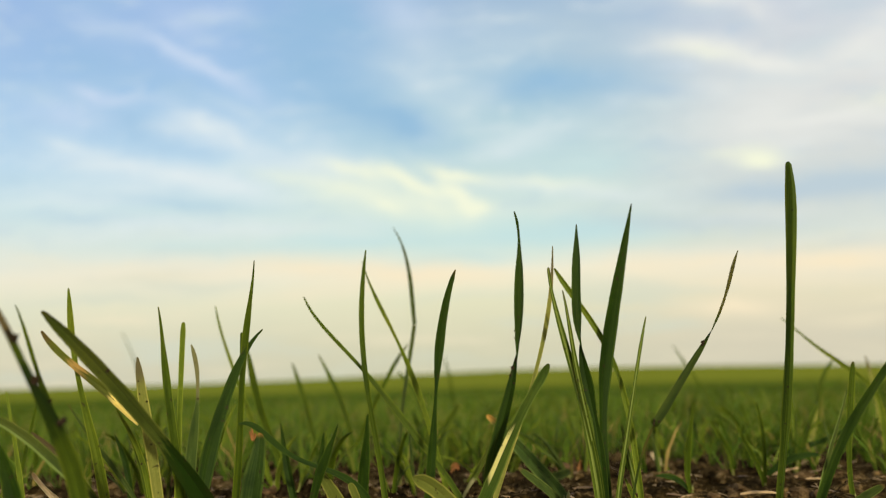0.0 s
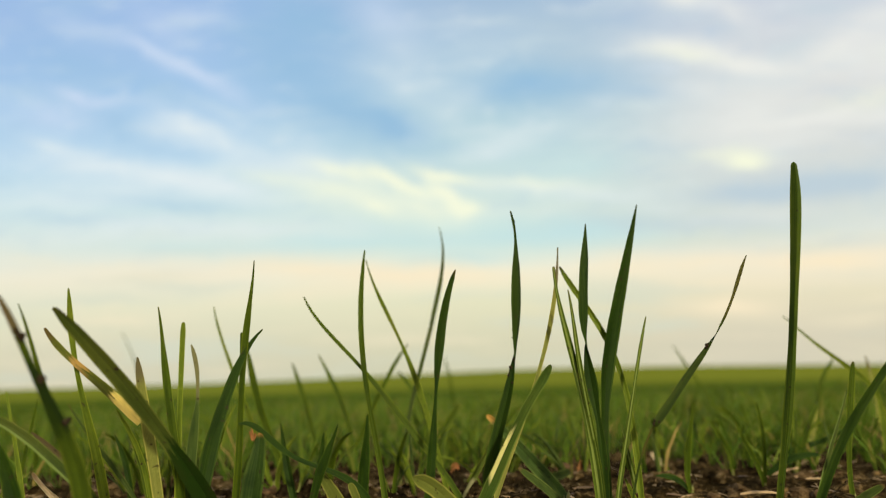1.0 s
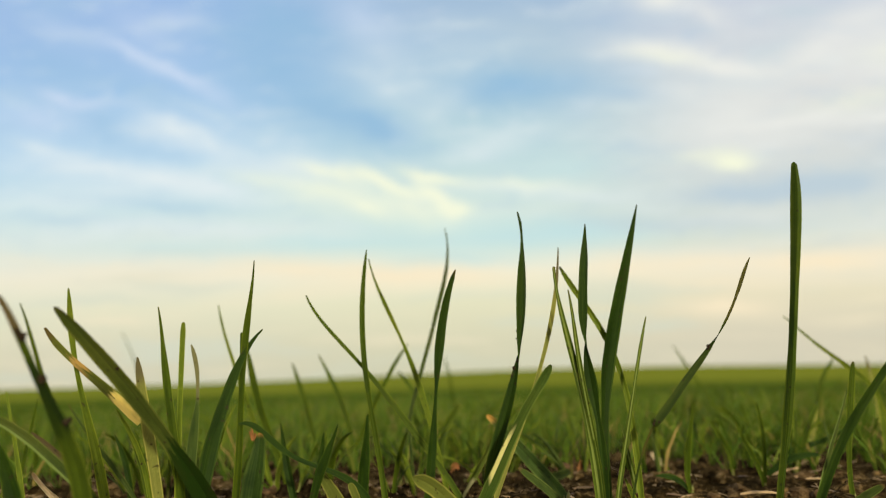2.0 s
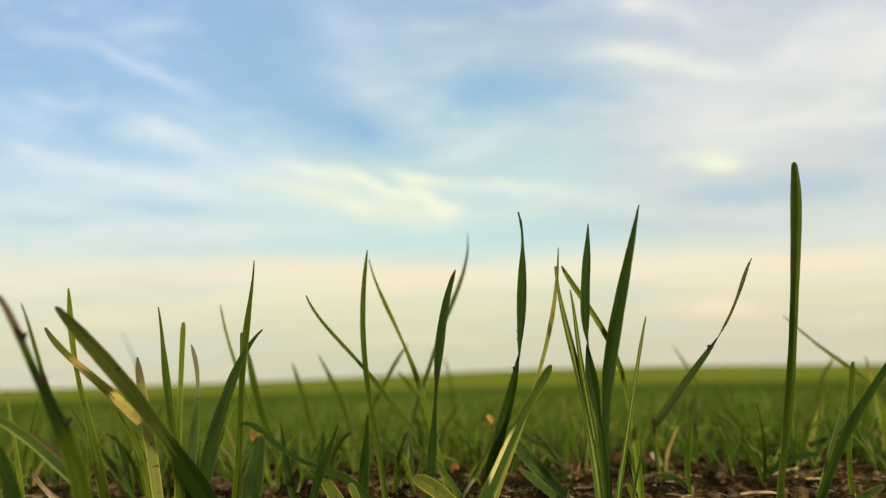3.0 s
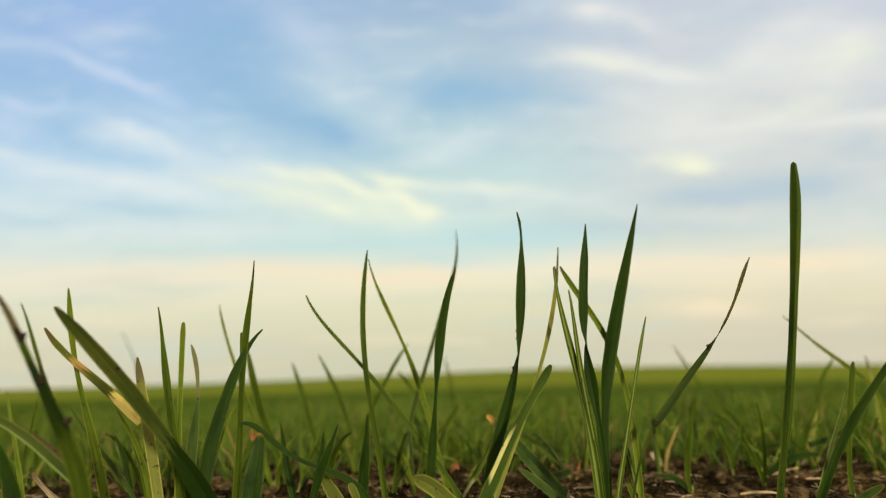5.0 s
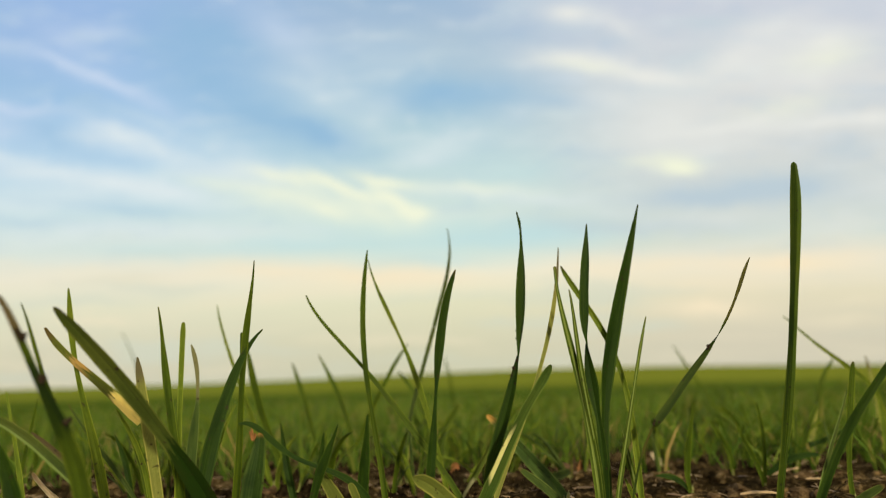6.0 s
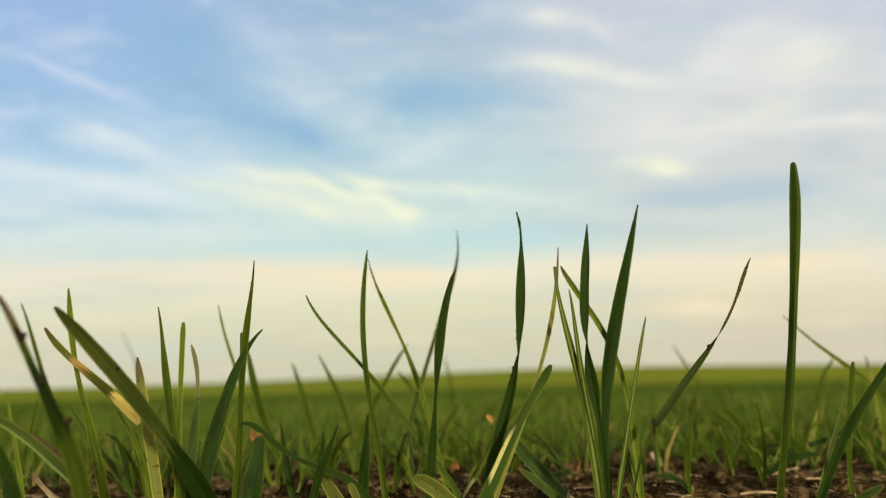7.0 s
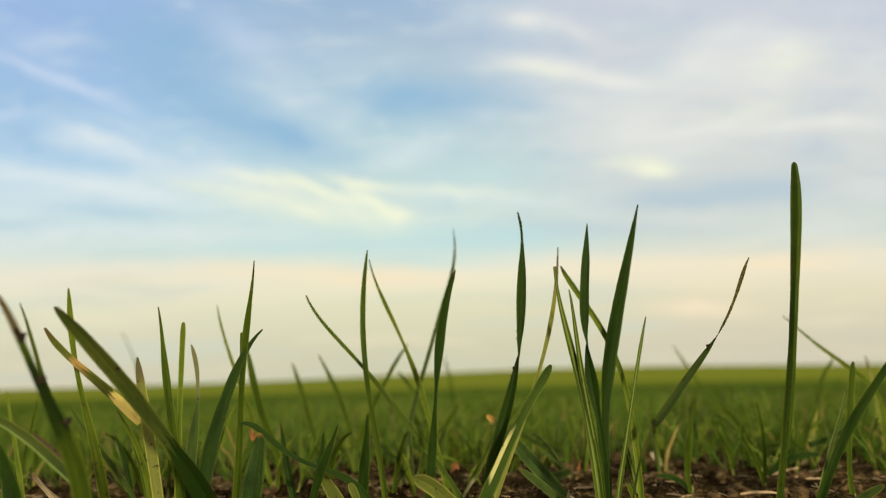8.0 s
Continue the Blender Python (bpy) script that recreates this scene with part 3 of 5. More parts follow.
def stem(plant, x, y, height, width):
    """The rolled sheath from which the blades come: a tapered, slightly bent tube."""
    bm = bmesh.new()
    rings = []
    for i in range(5):
        k = i / 4
        r = width / 2 * (1 - 0.2 * k - 0.7 * k ** 4)
        rings.append([bm.verts.new((r * math.cos(a * math.pi / 4) + 0.06 * height * k * k, r * math.sin(a * math.pi / 4), height * k - 0.003)) for a in range(8)])
    for a, b in zip(rings, rings[1:]):
        for j in range(8):
            bm.faces.new((a[j], a[(j + 1) % 8], b[(j + 1) % 8], b[j])).smooth = True
    bm.faces.new(rings[-1])
    me = bpy.data.meshes.new("stem")
    bm.to_mesh(me)
    bm.free()
    me.materials.append(SHEATH)
    ob = new("stem", me)
    ob.parent, ob.location = plant, (x, y, 0)
    return tagged(ob, "pale yellowish stem base")



plant = seedling((-0.1023, 0.2350, 0.0000), "tall green wheat seedling leaning over dark soil")
stem(plant, 0.0000, 0.0000, 0.0095, 0.0034)
b_brown = leaf(plant, (0.0000, 0.0000, -0.0020), ((-0.0067, -0.0076, 0.0163), (0.0109, -0.0152, 0.0413), (-0.0126, -0.0228, 0.0501), (-0.0068, -0.0304, 0.0688), (-0.0133, -0.0380, 0.0815)), ((0.00, 4.97), (0.28, 5.58), (0.35, 6.16), (0.45, 6.06), (0.53, 5.03), (0.61, 4.03), (0.69, 3.06), (0.76, 2.56), (0.91, 2.20), (1.00, 1.44)), LEAF_FRONT, face=10, fold=0.12)
crumb(b_brown, 0.85, 0.0013, 0.0009)
crumb(b_brown, 0.87, 0.0008, 0.0003)
crumb(b_brown, 0.7, 0.0012, 0.0014)
crumb(b_brown, 0.55, 0.0013, 0.0026)

plant = seedling((-0.1096, 0.2500, 0.0000), "slim fresh green wheat seedling in dark soil")
stem(plant, 0.0000, 0.0000, 0.0062, 0.0016)
b_thin = leaf(plant, (0.0000, 0.0000, -0.0020), ((-0.0088, -0.0020, 0.0149), (0.0025, -0.0040, 0.0369), (-0.0188, -0.0060, 0.0486), (-0.0164, -0.0080, 0.0677), (-0.0235, -0.0100, 0.0843)), ((0.00, 2.03), (0.33, 2.35), (0.43, 2.35), (0.62, 2.33), (0.68, 1.93), (0.74, 1.54), (0.79, 1.54), (0.87, 1.34), (0.94, 0.96), (1.00, 0.38)), LEAF)
crumb(b_thin, 0.64, 0.0007, 0.0008)

plant = seedling((-0.0788, 0.2850, 0.0000), "wheat seedling with one thick green leaning blade")
stem(plant, 0.0000, 0.0000, 0.0081, 0.0023)
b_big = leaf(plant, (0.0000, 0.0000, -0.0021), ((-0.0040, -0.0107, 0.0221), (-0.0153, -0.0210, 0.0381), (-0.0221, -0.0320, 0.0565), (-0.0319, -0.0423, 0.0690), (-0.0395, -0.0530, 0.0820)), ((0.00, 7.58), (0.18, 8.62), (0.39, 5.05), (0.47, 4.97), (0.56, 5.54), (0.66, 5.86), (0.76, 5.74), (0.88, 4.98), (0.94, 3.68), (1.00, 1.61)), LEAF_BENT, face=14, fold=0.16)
crumb(b_big, 0.72, 0.0005, 0.0022)

plant = seedling((-0.1066, 0.3000, 0.0000), "yellowing wheat seedling with a half withered straw-coloured leaf")
stem(plant, 0.0000, 0.0000, 0.0072, 0.0017)
b_stem = leaf(plant, (0.0000, 0.0000, -0.0021), ((-0.0030, -0.0010, 0.0169), (-0.0051, -0.0020, 0.0336), (-0.0092, -0.0030, 0.0510), (-0.0115, -0.0040, 0.0687)), ((0.00, 3.24), (0.21, 3.81), (0.34, 4.04), (0.49, 4.27), (0.64, 4.49), (0.75, 4.02), (0.84, 3.54), (0.94, 2.36), (1.00, 0.71)), LEAF_STALE, fold=0.1)
crumb(b_stem, 0.8, 0.0003, -0.001)
crumb(b_stem, 0.87, 0.0003, -0.0008)
crumb(b_stem, 0.76, 0.0004, 0.0014)
b_straw = leaf(plant, (-0.0096, -0.0030, 0.0420), ((-0.0089, -0.0017, 0.0092), (-0.0171, -0.0035, 0.0183), (-0.0290, -0.0053, 0.0251), (-0.0350, -0.0070, 0.0363)), ((0.00, 3.33), (0.12, 3.76), (0.25, 3.53), (0.39, 3.30), (0.53, 2.85), (0.66, 2.40), (0.81, 2.39), (0.91, 1.95), (1.00, 0.87)), LEAF_STRAW, face=-14, fold=0.3)

plant = seedling((-0.1263, 0.3000, 0.0000), "slim upright green wheat seedling in dark soil")
stem(plant, 0.0000, 0.0000, 0.0078, 0.0021)
b_up = leaf(plant, (0.0000, 0.0000, -0.0022), ((-0.0045, -0.0008, 0.0183), (-0.0041, -0.0016, 0.0381), (-0.0176, -0.0024, 0.0555), (-0.0176, -0.0032, 0.0759), (-0.0197, -0.0040, 0.0961)), ((0.00, 3.65), (0.17, 4.28), (0.28, 4.28), (0.50, 3.32), (0.60, 2.60), (0.67, 2.13), (0.75, 2.36), (0.84, 2.83), (0.93, 2.12), (1.00, 0.71)), LEAF_PALE, face=10)

plant = seedling((-0.1344, 0.3500, 0.0000), "dark green wheat seedling in dark soil")
stem(plant, -0.0090, 0.0100, 0.0069, 0.0016)
l_210 = leaf(plant, (0.0075, -0.0100, -0.0020), ((-0.0030, 0.0013, 0.0174), (-0.0097, 0.0069, 0.0335), (-0.0207, 0.0100, 0.0471)), outline(0.0025), LEAF)
l_145 = leaf(plant, (0.0015, 0.0000, -0.0020), ((-0.0107, 0.0012, 0.0189), (-0.0276, 0.0031, 0.0338), (-0.0406, 0.0072, 0.0506)), outline(0.0026), LEAF_GREY)
l_205 = leaf(plant, (-0.0090, 0.0100, -0.0020), ((-0.0008, 0.0003, 0.0135), (-0.0044, 0.0028, 0.0249), (-0.0119, 0.0064, 0.0356)), outline(0.0032), LEAF_DARK)

plant = seedling((-0.1063, 0.3183, 0.0000), "green wheat seedling with narrow upright blades")
stem(plant, 0.0032, -0.0083, 0.0072, 0.0016)
b_280 = leaf(plant, (0.0032, -0.0083, -0.0021), ((-0.0016, -0.0014, 0.0175), (-0.0011, -0.0028, 0.0345), (-0.0084, -0.0042, 0.0525), (-0.0070, -0.0056, 0.0703), (-0.0103, -0.0070, 0.0885)), ((0.00, 2.93), (0.16, 3.44), (0.29, 3.18), (0.42, 2.93), (0.54, 2.92), (0.65, 2.92), (0.75, 2.42), (0.85, 1.45), (0.93, 0.97), (1.00, 0.48)), LEAF, face=-18)
b_325 = leaf(plant, (-0.0011, -0.0033, -0.0021), ((0.0001, 0.0002, 0.0159), (-0.0011, 0.0004, 0.0323), (-0.0002, 0.0006, 0.0487), (-0.0007, 0.0008, 0.0657), (-0.0002, 0.0010, 0.0833)), ((0.00, 2.34), (0.15, 2.76), (0.26, 2.51), (0.39, 2.26), (0.52, 2.01), (0.64, 2.01), (0.76, 2.13), (0.87, 2.26), (0.95, 2.26), (1.00, 1.51)), LEAF_PALE, fold=0.2)
b_339 = leaf(plant, (-0.0021, 0.0117, -0.0020), ((0.0017, -0.0010, 0.0143), (-0.0013, -0.0020, 0.0302), (0.0051, -0.0030, 0.0432), (0.0066, -0.0040, 0.0598), (0.0012, -0.0050, 0.0744)), ((0.00, 3.79), (0.19, 4.45), (0.33, 4.70), (0.47, 4.17), (0.59, 2.86), (0.68, 1.56), (0.77, 1.30), (0.86, 1.81), (0.94, 1.81), (1.00, 0.52)), LEAF_BLEACH, fold=0.08)

plant = seedling((-0.1213, 0.3600, 0.0000), "slim fresh green wheat seedling in dark soil")
stem(plant, 0.0000, 0.0000, 0.0067, 0.0016)
l_275 = leaf(plant, (0.0000, 0.0000, -0.0020), ((-0.0016, -0.0007, 0.0132), (-0.0003, -0.0046, 0.0274), (-0.0105, -0.0079, 0.0372)), outline(0.0029), LEAF)

plant = seedling((-0.0891, 0.3133, 0.0000), "dark green wheat seedling with crossing blades")
stem(plant, 0.0041, 0.0017, 0.0072, 0.0017)
b_450 = leaf(plant, (0.0041, 0.0017, -0.0020), ((0.0003, -0.0018, 0.0208), (0.0065, -0.0036, 0.0415), (-0.0011, -0.0054, 0.0637), (0.0078, -0.0072, 0.0843), (0.0086, -0.0090, 0.1065)), ((0.00, 2.98), (0.11, 3.50), (0.20, 3.49), (0.42, 2.48), (0.52, 2.47), (0.63, 2.71), (0.70, 3.19), (0.77, 2.94), (0.92, 1.22), (1.00, 0.49)), LEAF, face=20)
b_427 = leaf(plant, (0.0030, 0.0067, -0.0021), ((0.0007, -0.0017, 0.0189), (0.0020, -0.0035, 0.0390), (0.0033, -0.0052, 0.0581), (0.0032, -0.0070, 0.0783)), ((0.00, 1.51), (0.28, 1.77), (0.45, 1.76), (0.59, 1.76), (0.74, 1.50), (0.85, 1.50), (0.95, 1.50), (1.00, 1.00)), LEAF)
b_415 = leaf(plant, (-0.0071, -0.0083, -0.0021), ((0.0007, 0.0020, 0.0123), (0.0035, 0.0040, 0.0243), (0.0059, 0.0060, 0.0375), (0.0115, 0.0080, 0.0495)), ((0.00, 1.03), (0.31, 1.22), (0.49, 1.23), (0.65, 1.23), (0.79, 1.24), (0.91, 0.99), (1.00, 0.50)), LEAF_PALE)

plant = seedling((-0.0941, 0.3000, 0.0000), "dark green wheat seedling in dark soil")
stem(plant, 0.0000, 0.0000, 0.0082, 0.0024)
b_466 = leaf(plant, (0.0000, 0.0000, -0.0020), ((0.0004, 0.0020, 0.0157), (-0.0016, 0.0039, 0.0320), (0.0087, 0.0061, 0.0469), (0.0073, 0.0080, 0.0661), (0.0206, 0.0100, 0.0789)), ((0.00, 3.45), (0.17, 4.08), (0.27, 5.06), (0.36, 5.80), (0.46, 5.33), (0.57, 4.62), (0.74, 3.67), (0.89, 1.97), (0.95, 1.23), (1.00, 0.49)), LEAF_DARK, face=-16)

plant = seedling((-0.0764, 0.3000, 0.0000), "wheat seedling with a broad dark torn-off blade")
stem(plant, 0.0000, 0.0000, 0.0106, 0.0042)
b_torn = leaf(plant, (0.0000, 0.0000, -0.0021), ((0.0013, 0.0013, 0.0093), (-0.0004, 0.0025, 0.0190), (0.0044, 0.0037, 0.0283), (0.0033, 0.0050, 0.0386)), ((0.00, 7.71), (0.37, 9.12), (0.56, 8.43), (0.69, 7.00), (0.82, 5.32), (0.94, 4.12), (1.00, 2.18)), LEAF_TORN, fold=0.14)
fray_0 = leaf(b_torn, (0.0020, 0.0000, 0.0360), ((-0.0004, -0.0002, 0.0015), (-0.0008, -0.0002, 0.0032), (-0.0011, -0.0020, 0.0037)), outline(0.0010, taper=1.5), LEAF_RUST)
fray_1 = leaf(b_torn, (0.0022, 0.0000, 0.0360), ((0.0005, -0.0001, 0.0015), (0.0009, -0.0007, 0.0026), (0.0015, -0.0020, 0.0032)), outline(0.0010, taper=1.5), LEAF_RUST)
fray_2 = leaf(b_torn, (0.0022, 0.0000, 0.0360), ((-0.0003, -0.0001, 0.0019), (-0.0004, -0.0007, 0.0036), (-0.0002, -0.0020, 0.0050)), outline(0.0010, taper=1.5), LEAF_RUST)

plant = seedling((-0.0287, 0.3300, 0.0000), "low green wheat seedling with a drooping leaf")
stem(plant, 0.0000, 0.0000, 0.0067, 0.0016)
b_droop = leaf(plant, (0.0000, 0.0000, -0.0021), ((-0.0056, -0.0040, 0.0117), (-0.0125, -0.0080, 0.0361), (-0.0405, -0.0120, 0.0084), (-0.0391, -0.0160, 0.0454), (-0.0539, -0.0200, 0.0420)), ((0.00, 2.05), (0.12, 2.39), (0.21, 2.78), (0.33, 2.56), (0.49, 1.75), (0.63, 1.74), (0.75, 2.30), (0.86, 2.28), (0.95, 1.70), (1.00, 0.57)), LEAF_DARK, face=-30, fold=0.1)

plant = seedling((-0.0693, 0.3600, 0.0000), "dark green wheat seedling in dark soil")
stem(plant, 0.0000, 0.0000, 0.0071, 0.0016)
b_495 = leaf(plant, (0.0000, 0.0000, -0.0022), ((-0.0015, 0.0010, 0.0097), (-0.0059, 0.0020, 0.0191), (-0.0060, 0.0030, 0.0293), (-0.0083, 0.0040, 0.0395)), ((0.00, 3.16), (0.14, 3.73), (0.32, 3.74), (0.49, 3.74), (0.66, 3.17), (0.83, 2.02), (1.00, 0.58)), LEAF_DARK)

plant = seedling((-0.0317, 0.3350, 0.0000), "wheat seedling with one upright and one arching thin blade")
stem(plant, 0.0060, -0.0050, 0.0076, 0.0019)
b_650 = leaf(plant, (0.0060, -0.0050, -0.0022), ((-0.0020, 0.0026, 0.0210), (-0.0059, 0.0052, 0.0434), (-0.0131, 0.0078, 0.0655), (-0.0116, 0.0104, 0.0910), (-0.0086, 0.0130, 0.1161)), ((0.00, 2.23), (0.08, 2.63), (0.22, 2.38), (0.32, 2.39), (0.42, 2.13), (0.50, 2.41), (0.76, 2.43), (0.84, 2.17), (0.93, 1.63), (1.00, 0.55)), LEAF, face=18)
b_652 = leaf(plant, (-0.0060, 0.0050, -0.0022), ((0.0009, -0.0033, 0.0148), (0.0032, -0.0067, 0.0292), (0.0041, -0.0100, 0.0437)), ((0.00, 4.14), (0.15, 4.85), (0.34, 4.55), (0.56, 3.99), (0.77, 2.38), (1.00, 0.79)), LEAF_DARK, face=-20)

plant = seedling((0.0067, 0.3460, 0.0000), "slim fresh green wheat seedling in dark soil")
stem(plant, 0.0000, 0.0000, 0.0064, 0.0016)
b_541 = leaf(plant, (0.0000, 0.0000, -0.0020), ((-0.0064, 0.0012, 0.0225), (-0.0309, 0.0024, 0.0339), (-0.0310, 0.0036, 0.0636), (-0.0605, 0.0048, 0.0726), (-0.0705, 0.0060, 0.0970)), ((0.00, 2.34), (0.06, 2.75), (0.24, 2.21), (0.31, 2.49), (0.42, 2.77), (0.60, 2.22), (0.65, 1.67), (0.80, 1.67), (0.95, 1.12), (1.00, 0.56)), LEAF, face=-12)

plant = seedling((-0.0154, 0.4400, 0.0000), "thin pale wheat seedling swaying in the wind")
stem(plant, -0.0116, 0.0000, 0.0064, 0.0016)
b_sway = leaf(plant, (-0.0116, 0.0000, -0.0027), ((0.0024, 0.0000, 0.0304), (0.0143, 0.0000, 0.0583), (0.0233, 0.0000, 0.0870)), ((0.00, 2.00), (0.60, 2.30), (1.00, 2.30)), LEAF_PLAIN, face=10)
b_sway_end = leaf(b_sway, (0.0233, 0.0000, 0.0870), ((0.0063, -0.0000, 0.0181), (0.0161, 0.0000, 0.0364), (0.0133, 0.0000, 0.0563)), ((0.00, 2.30), (0.25, 2.60), (0.60, 1.90), (1.00, 0.40)), LEAF_PLAIN)

plant = seedling((0.0079, 0.4200, 0.0000), "pale yellowish wheat seedling in dark soil")
stem(plant, 0.0000, 0.0000, 0.0065, 0.0016)
b_pale = leaf(plant, (0.0000, 0.0000, -0.0040), ((0.0044, 0.0000, 0.0087), (0.0083, 0.0000, 0.0173), (0.0158, 0.0001, 0.0239)), outline(0.0025, taper=4), LEAF_PALE)

plant = seedling((-0.0093, 0.3250, 0.0000), "dark green wheat seedling with a single curved blade")
stem(plant, 0.0000, 0.0000, 0.0069, 0.0016)
b_803 = leaf(plant, (0.0000, 0.0000, -0.0021), ((0.0013, -0.0016, 0.0201), (0.0052, -0.0032, 0.0405), (0.0046, -0.0048, 0.0599), (0.0064, -0.0064, 0.0825), (0.0142, -0.0080, 0.1021)), ((0.00, 3.08), (0.07, 3.61), (0.24, 3.85), (0.34, 3.08), (0.42, 1.79), (0.51, 1.28), (0.64, 3.31), (0.70, 3.81), (0.96, 2.02), (1.00, 0.50)), LEAF_DARK, face=-15)

plant = seedling((0.0135, 0.3250, 0.0000), "wheat seedling with twisted blades and a pale yellow sheath")
stem(plant, 0.0000, 0.0000, 0.0080, 0.0023)
b_914 = leaf(plant, (0.0000, 0.0000, -0.0021), ((0.0052, 0.0002, 0.0200), (-0.0019, 0.0003, 0.0408), (0.0360, 0.0005, 0.0592), (0.0066, 0.0007, 0.0821), (0.0256, 0.0008, 0.1055), (0.0188, 0.0010, 0.1281)), ((0.00, 3.30), (0.23, 4.91), (0.43, 3.88), (0.49, 2.33), (0.54, 2.07), (0.73, 4.66), (0.80, 3.89), (0.93, 1.04), (0.97, 1.30), (1.00, 0.65)), LEAF_DARK, face=12, fold=0.38, turn=(0.54, 0.07, 150))
crumb(b_914, 0.475, 0.0005, -0.0012)
crumb(b_914, 0.5, 0.0007, -0.0007)
crumb(b_914, 0.525, 0.0006, 0.0002)
crumb(b_914, 0.62, 0.0004, -0.0014)
crumb(b_914, 0.595, 0.0004, -0.0011)
crumb(b_914, 0.45, 0.0004, 0.001)

plant = seedling((0.0122, 0.3125, 0.0000), "green wheat seedling in dark crumbly soil")
stem(plant, -0.0031, -0.0075, 0.0078, 0.0021)
b_976 = leaf(plant, (-0.0031, -0.0075, -0.0021), ((0.0026, -0.0006, 0.0135), (0.0143, -0.0012, 0.0235), (0.0133, -0.0018, 0.0392), (0.0251, -0.0024, 0.0491), (0.0317, -0.0030, 0.0617)), ((0.00, 4.35), (0.17, 5.11), (0.25, 5.11), (0.35, 4.89), (0.58, 4.03), (0.69, 3.60), (0.78, 3.39), (0.88, 3.60), (0.95, 3.17), (1.00, 1.48)), LEAF_SUN_STREAK, face=-4, fold=0.42)
b_988 = leaf(plant, (0.0031, 0.0075, -0.0021), ((0.0063, 0.0020, 0.0208), (0.0172, 0.0040, 0.0408), (0.0271, 0.0060, 0.0628), (0.0330, 0.0080, 0.0866), (0.0348, 0.0100, 0.1126)), ((0.00, 1.65), (0.14, 1.96), (0.35, 1.97), (0.52, 1.54), (0.59, 1.54), (0.65, 1.77), (0.72, 1.99), (0.86, 1.56), (0.94, 0.89), (1.00, 0.45)), LEAF_STALE)

plant = seedling((0.0517, 0.3500, 0.0000), "wheat seedling with a torn brown-tipped blade")
stem(plant, 0.0000, 0.0000, 0.0085, 0.0026)
b_flat = leaf(plant, (0.0000, 0.0000, -0.0022), ((-0.0040, 0.0089, 0.0113), (-0.0149, 0.0174, 0.0175), (-0.0212, 0.0263, 0.0304), (-0.0325, 0.0350, 0.0394)), ((0.00, 5.21), (0.07, 6.17), (0.27, 6.57), (0.45, 6.40), (0.60, 5.90), (0.73, 5.08), (0.85, 3.93), (0.94, 3.05), (1.00, 1.84)), LEAF_ORANGE, face=12, fold=0.24)

plant = seedling((0.0624, 0.3178, 0.0000), "dense dark green wheat seedling with many upright blades")
stem(plant, -0.0038, -0.0068, 0.0084, 0.0025)
b_982 = leaf(plant, (-0.0038, -0.0068, -0.0020), ((0.0003, 0.0002, 0.0194), (-0.0039, 0.0004, 0.0392), (-0.0038, 0.0006, 0.0598), (-0.0133, 0.0008, 0.0794), (-0.0134, 0.0010, 0.1016)), ((0.00, 2.73), (0.10, 3.22), (0.23, 3.22), (0.32, 2.97), (0.42, 2.72), (0.70, 2.73), (0.79, 2.23), (0.86, 1.74), (0.93, 1.24), (1.00, 1.24)), LEAF_STRIPE, fold=0.3)
b_1005 = leaf(plant, (-0.0021, -0.0048, -0.0020), ((-0.0005, -0.0010, 0.0181), (-0.0014, -0.0020, 0.0355), (-0.0090, -0.0030, 0.0539), (-0.0070, -0.0040, 0.0724), (-0.0104, -0.0050, 0.0914)), ((0.00, 1.90), (0.10, 2.24), (0.26, 2.23), (0.37, 1.98), (0.47, 1.98), (0.67, 1.97), (0.76, 1.72), (0.84, 1.47), (0.94, 0.98), (1.00, 0.49)), LEAF_STRIPE)
b_1036 = leaf(plant, (-0.0010, -0.0028, -0.0022), ((-0.0017, 0.0003, 0.0185), (0.0072, 0.0007, 0.0388), (-0.0098, 0.0010, 0.0569), (-0.0063, 0.0013, 0.0776), (-0.0029, 0.0017, 0.0988), (-0.0014, 0.0020, 0.1203)), ((0.00, 3.19), (0.08, 3.76), (0.26, 3.26), (0.35, 2.26), (0.47, 5.03), (0.56, 2.51), (0.60, 2.26), (0.73, 4.28), (0.88, 3.78), (1.00, 0.50)), LEAF_DARK, face=10, fold=0.3, turn=(0.60, 0.07, 150))
b_1125 = leaf(plant, (0.0028, 0.0122, -0.0020), ((0.0011, 0.0018, 0.0245), (-0.0019, 0.0036, 0.0502), (0.0083, 0.0054, 0.0768), (0.0153, 0.0072, 0.1039), (0.0229, 0.0090, 0.1328)), ((0.00, 3.48), (0.04, 4.10), (0.23, 3.57), (0.32, 3.58), (0.47, 6.08), (0.54, 6.09), (0.67, 5.56), (0.82, 3.91), (0.89, 2.80), (1.00, 0.56)), LEAF_DARK, face=-10, fold=0.34)
b_1143 = leaf(plant, (0.0039, 0.0022, -0.0021), ((0.0020, 0.0016, 0.0154), (0.0074, 0.0032, 0.0311), (0.0106, 0.0048, 0.0471), (0.0145, 0.0064, 0.0643), (0.0195, 0.0080, 0.0814)), ((0.00, 1.95), (0.09, 2.30), (0.20, 2.30), (0.31, 2.05), (0.42, 2.06), (0.52, 1.80), (0.64, 1.55), (0.83, 1.56), (0.92, 1.17), (1.00, 0.52)), LEAF_STRIPE, fold=0.3)

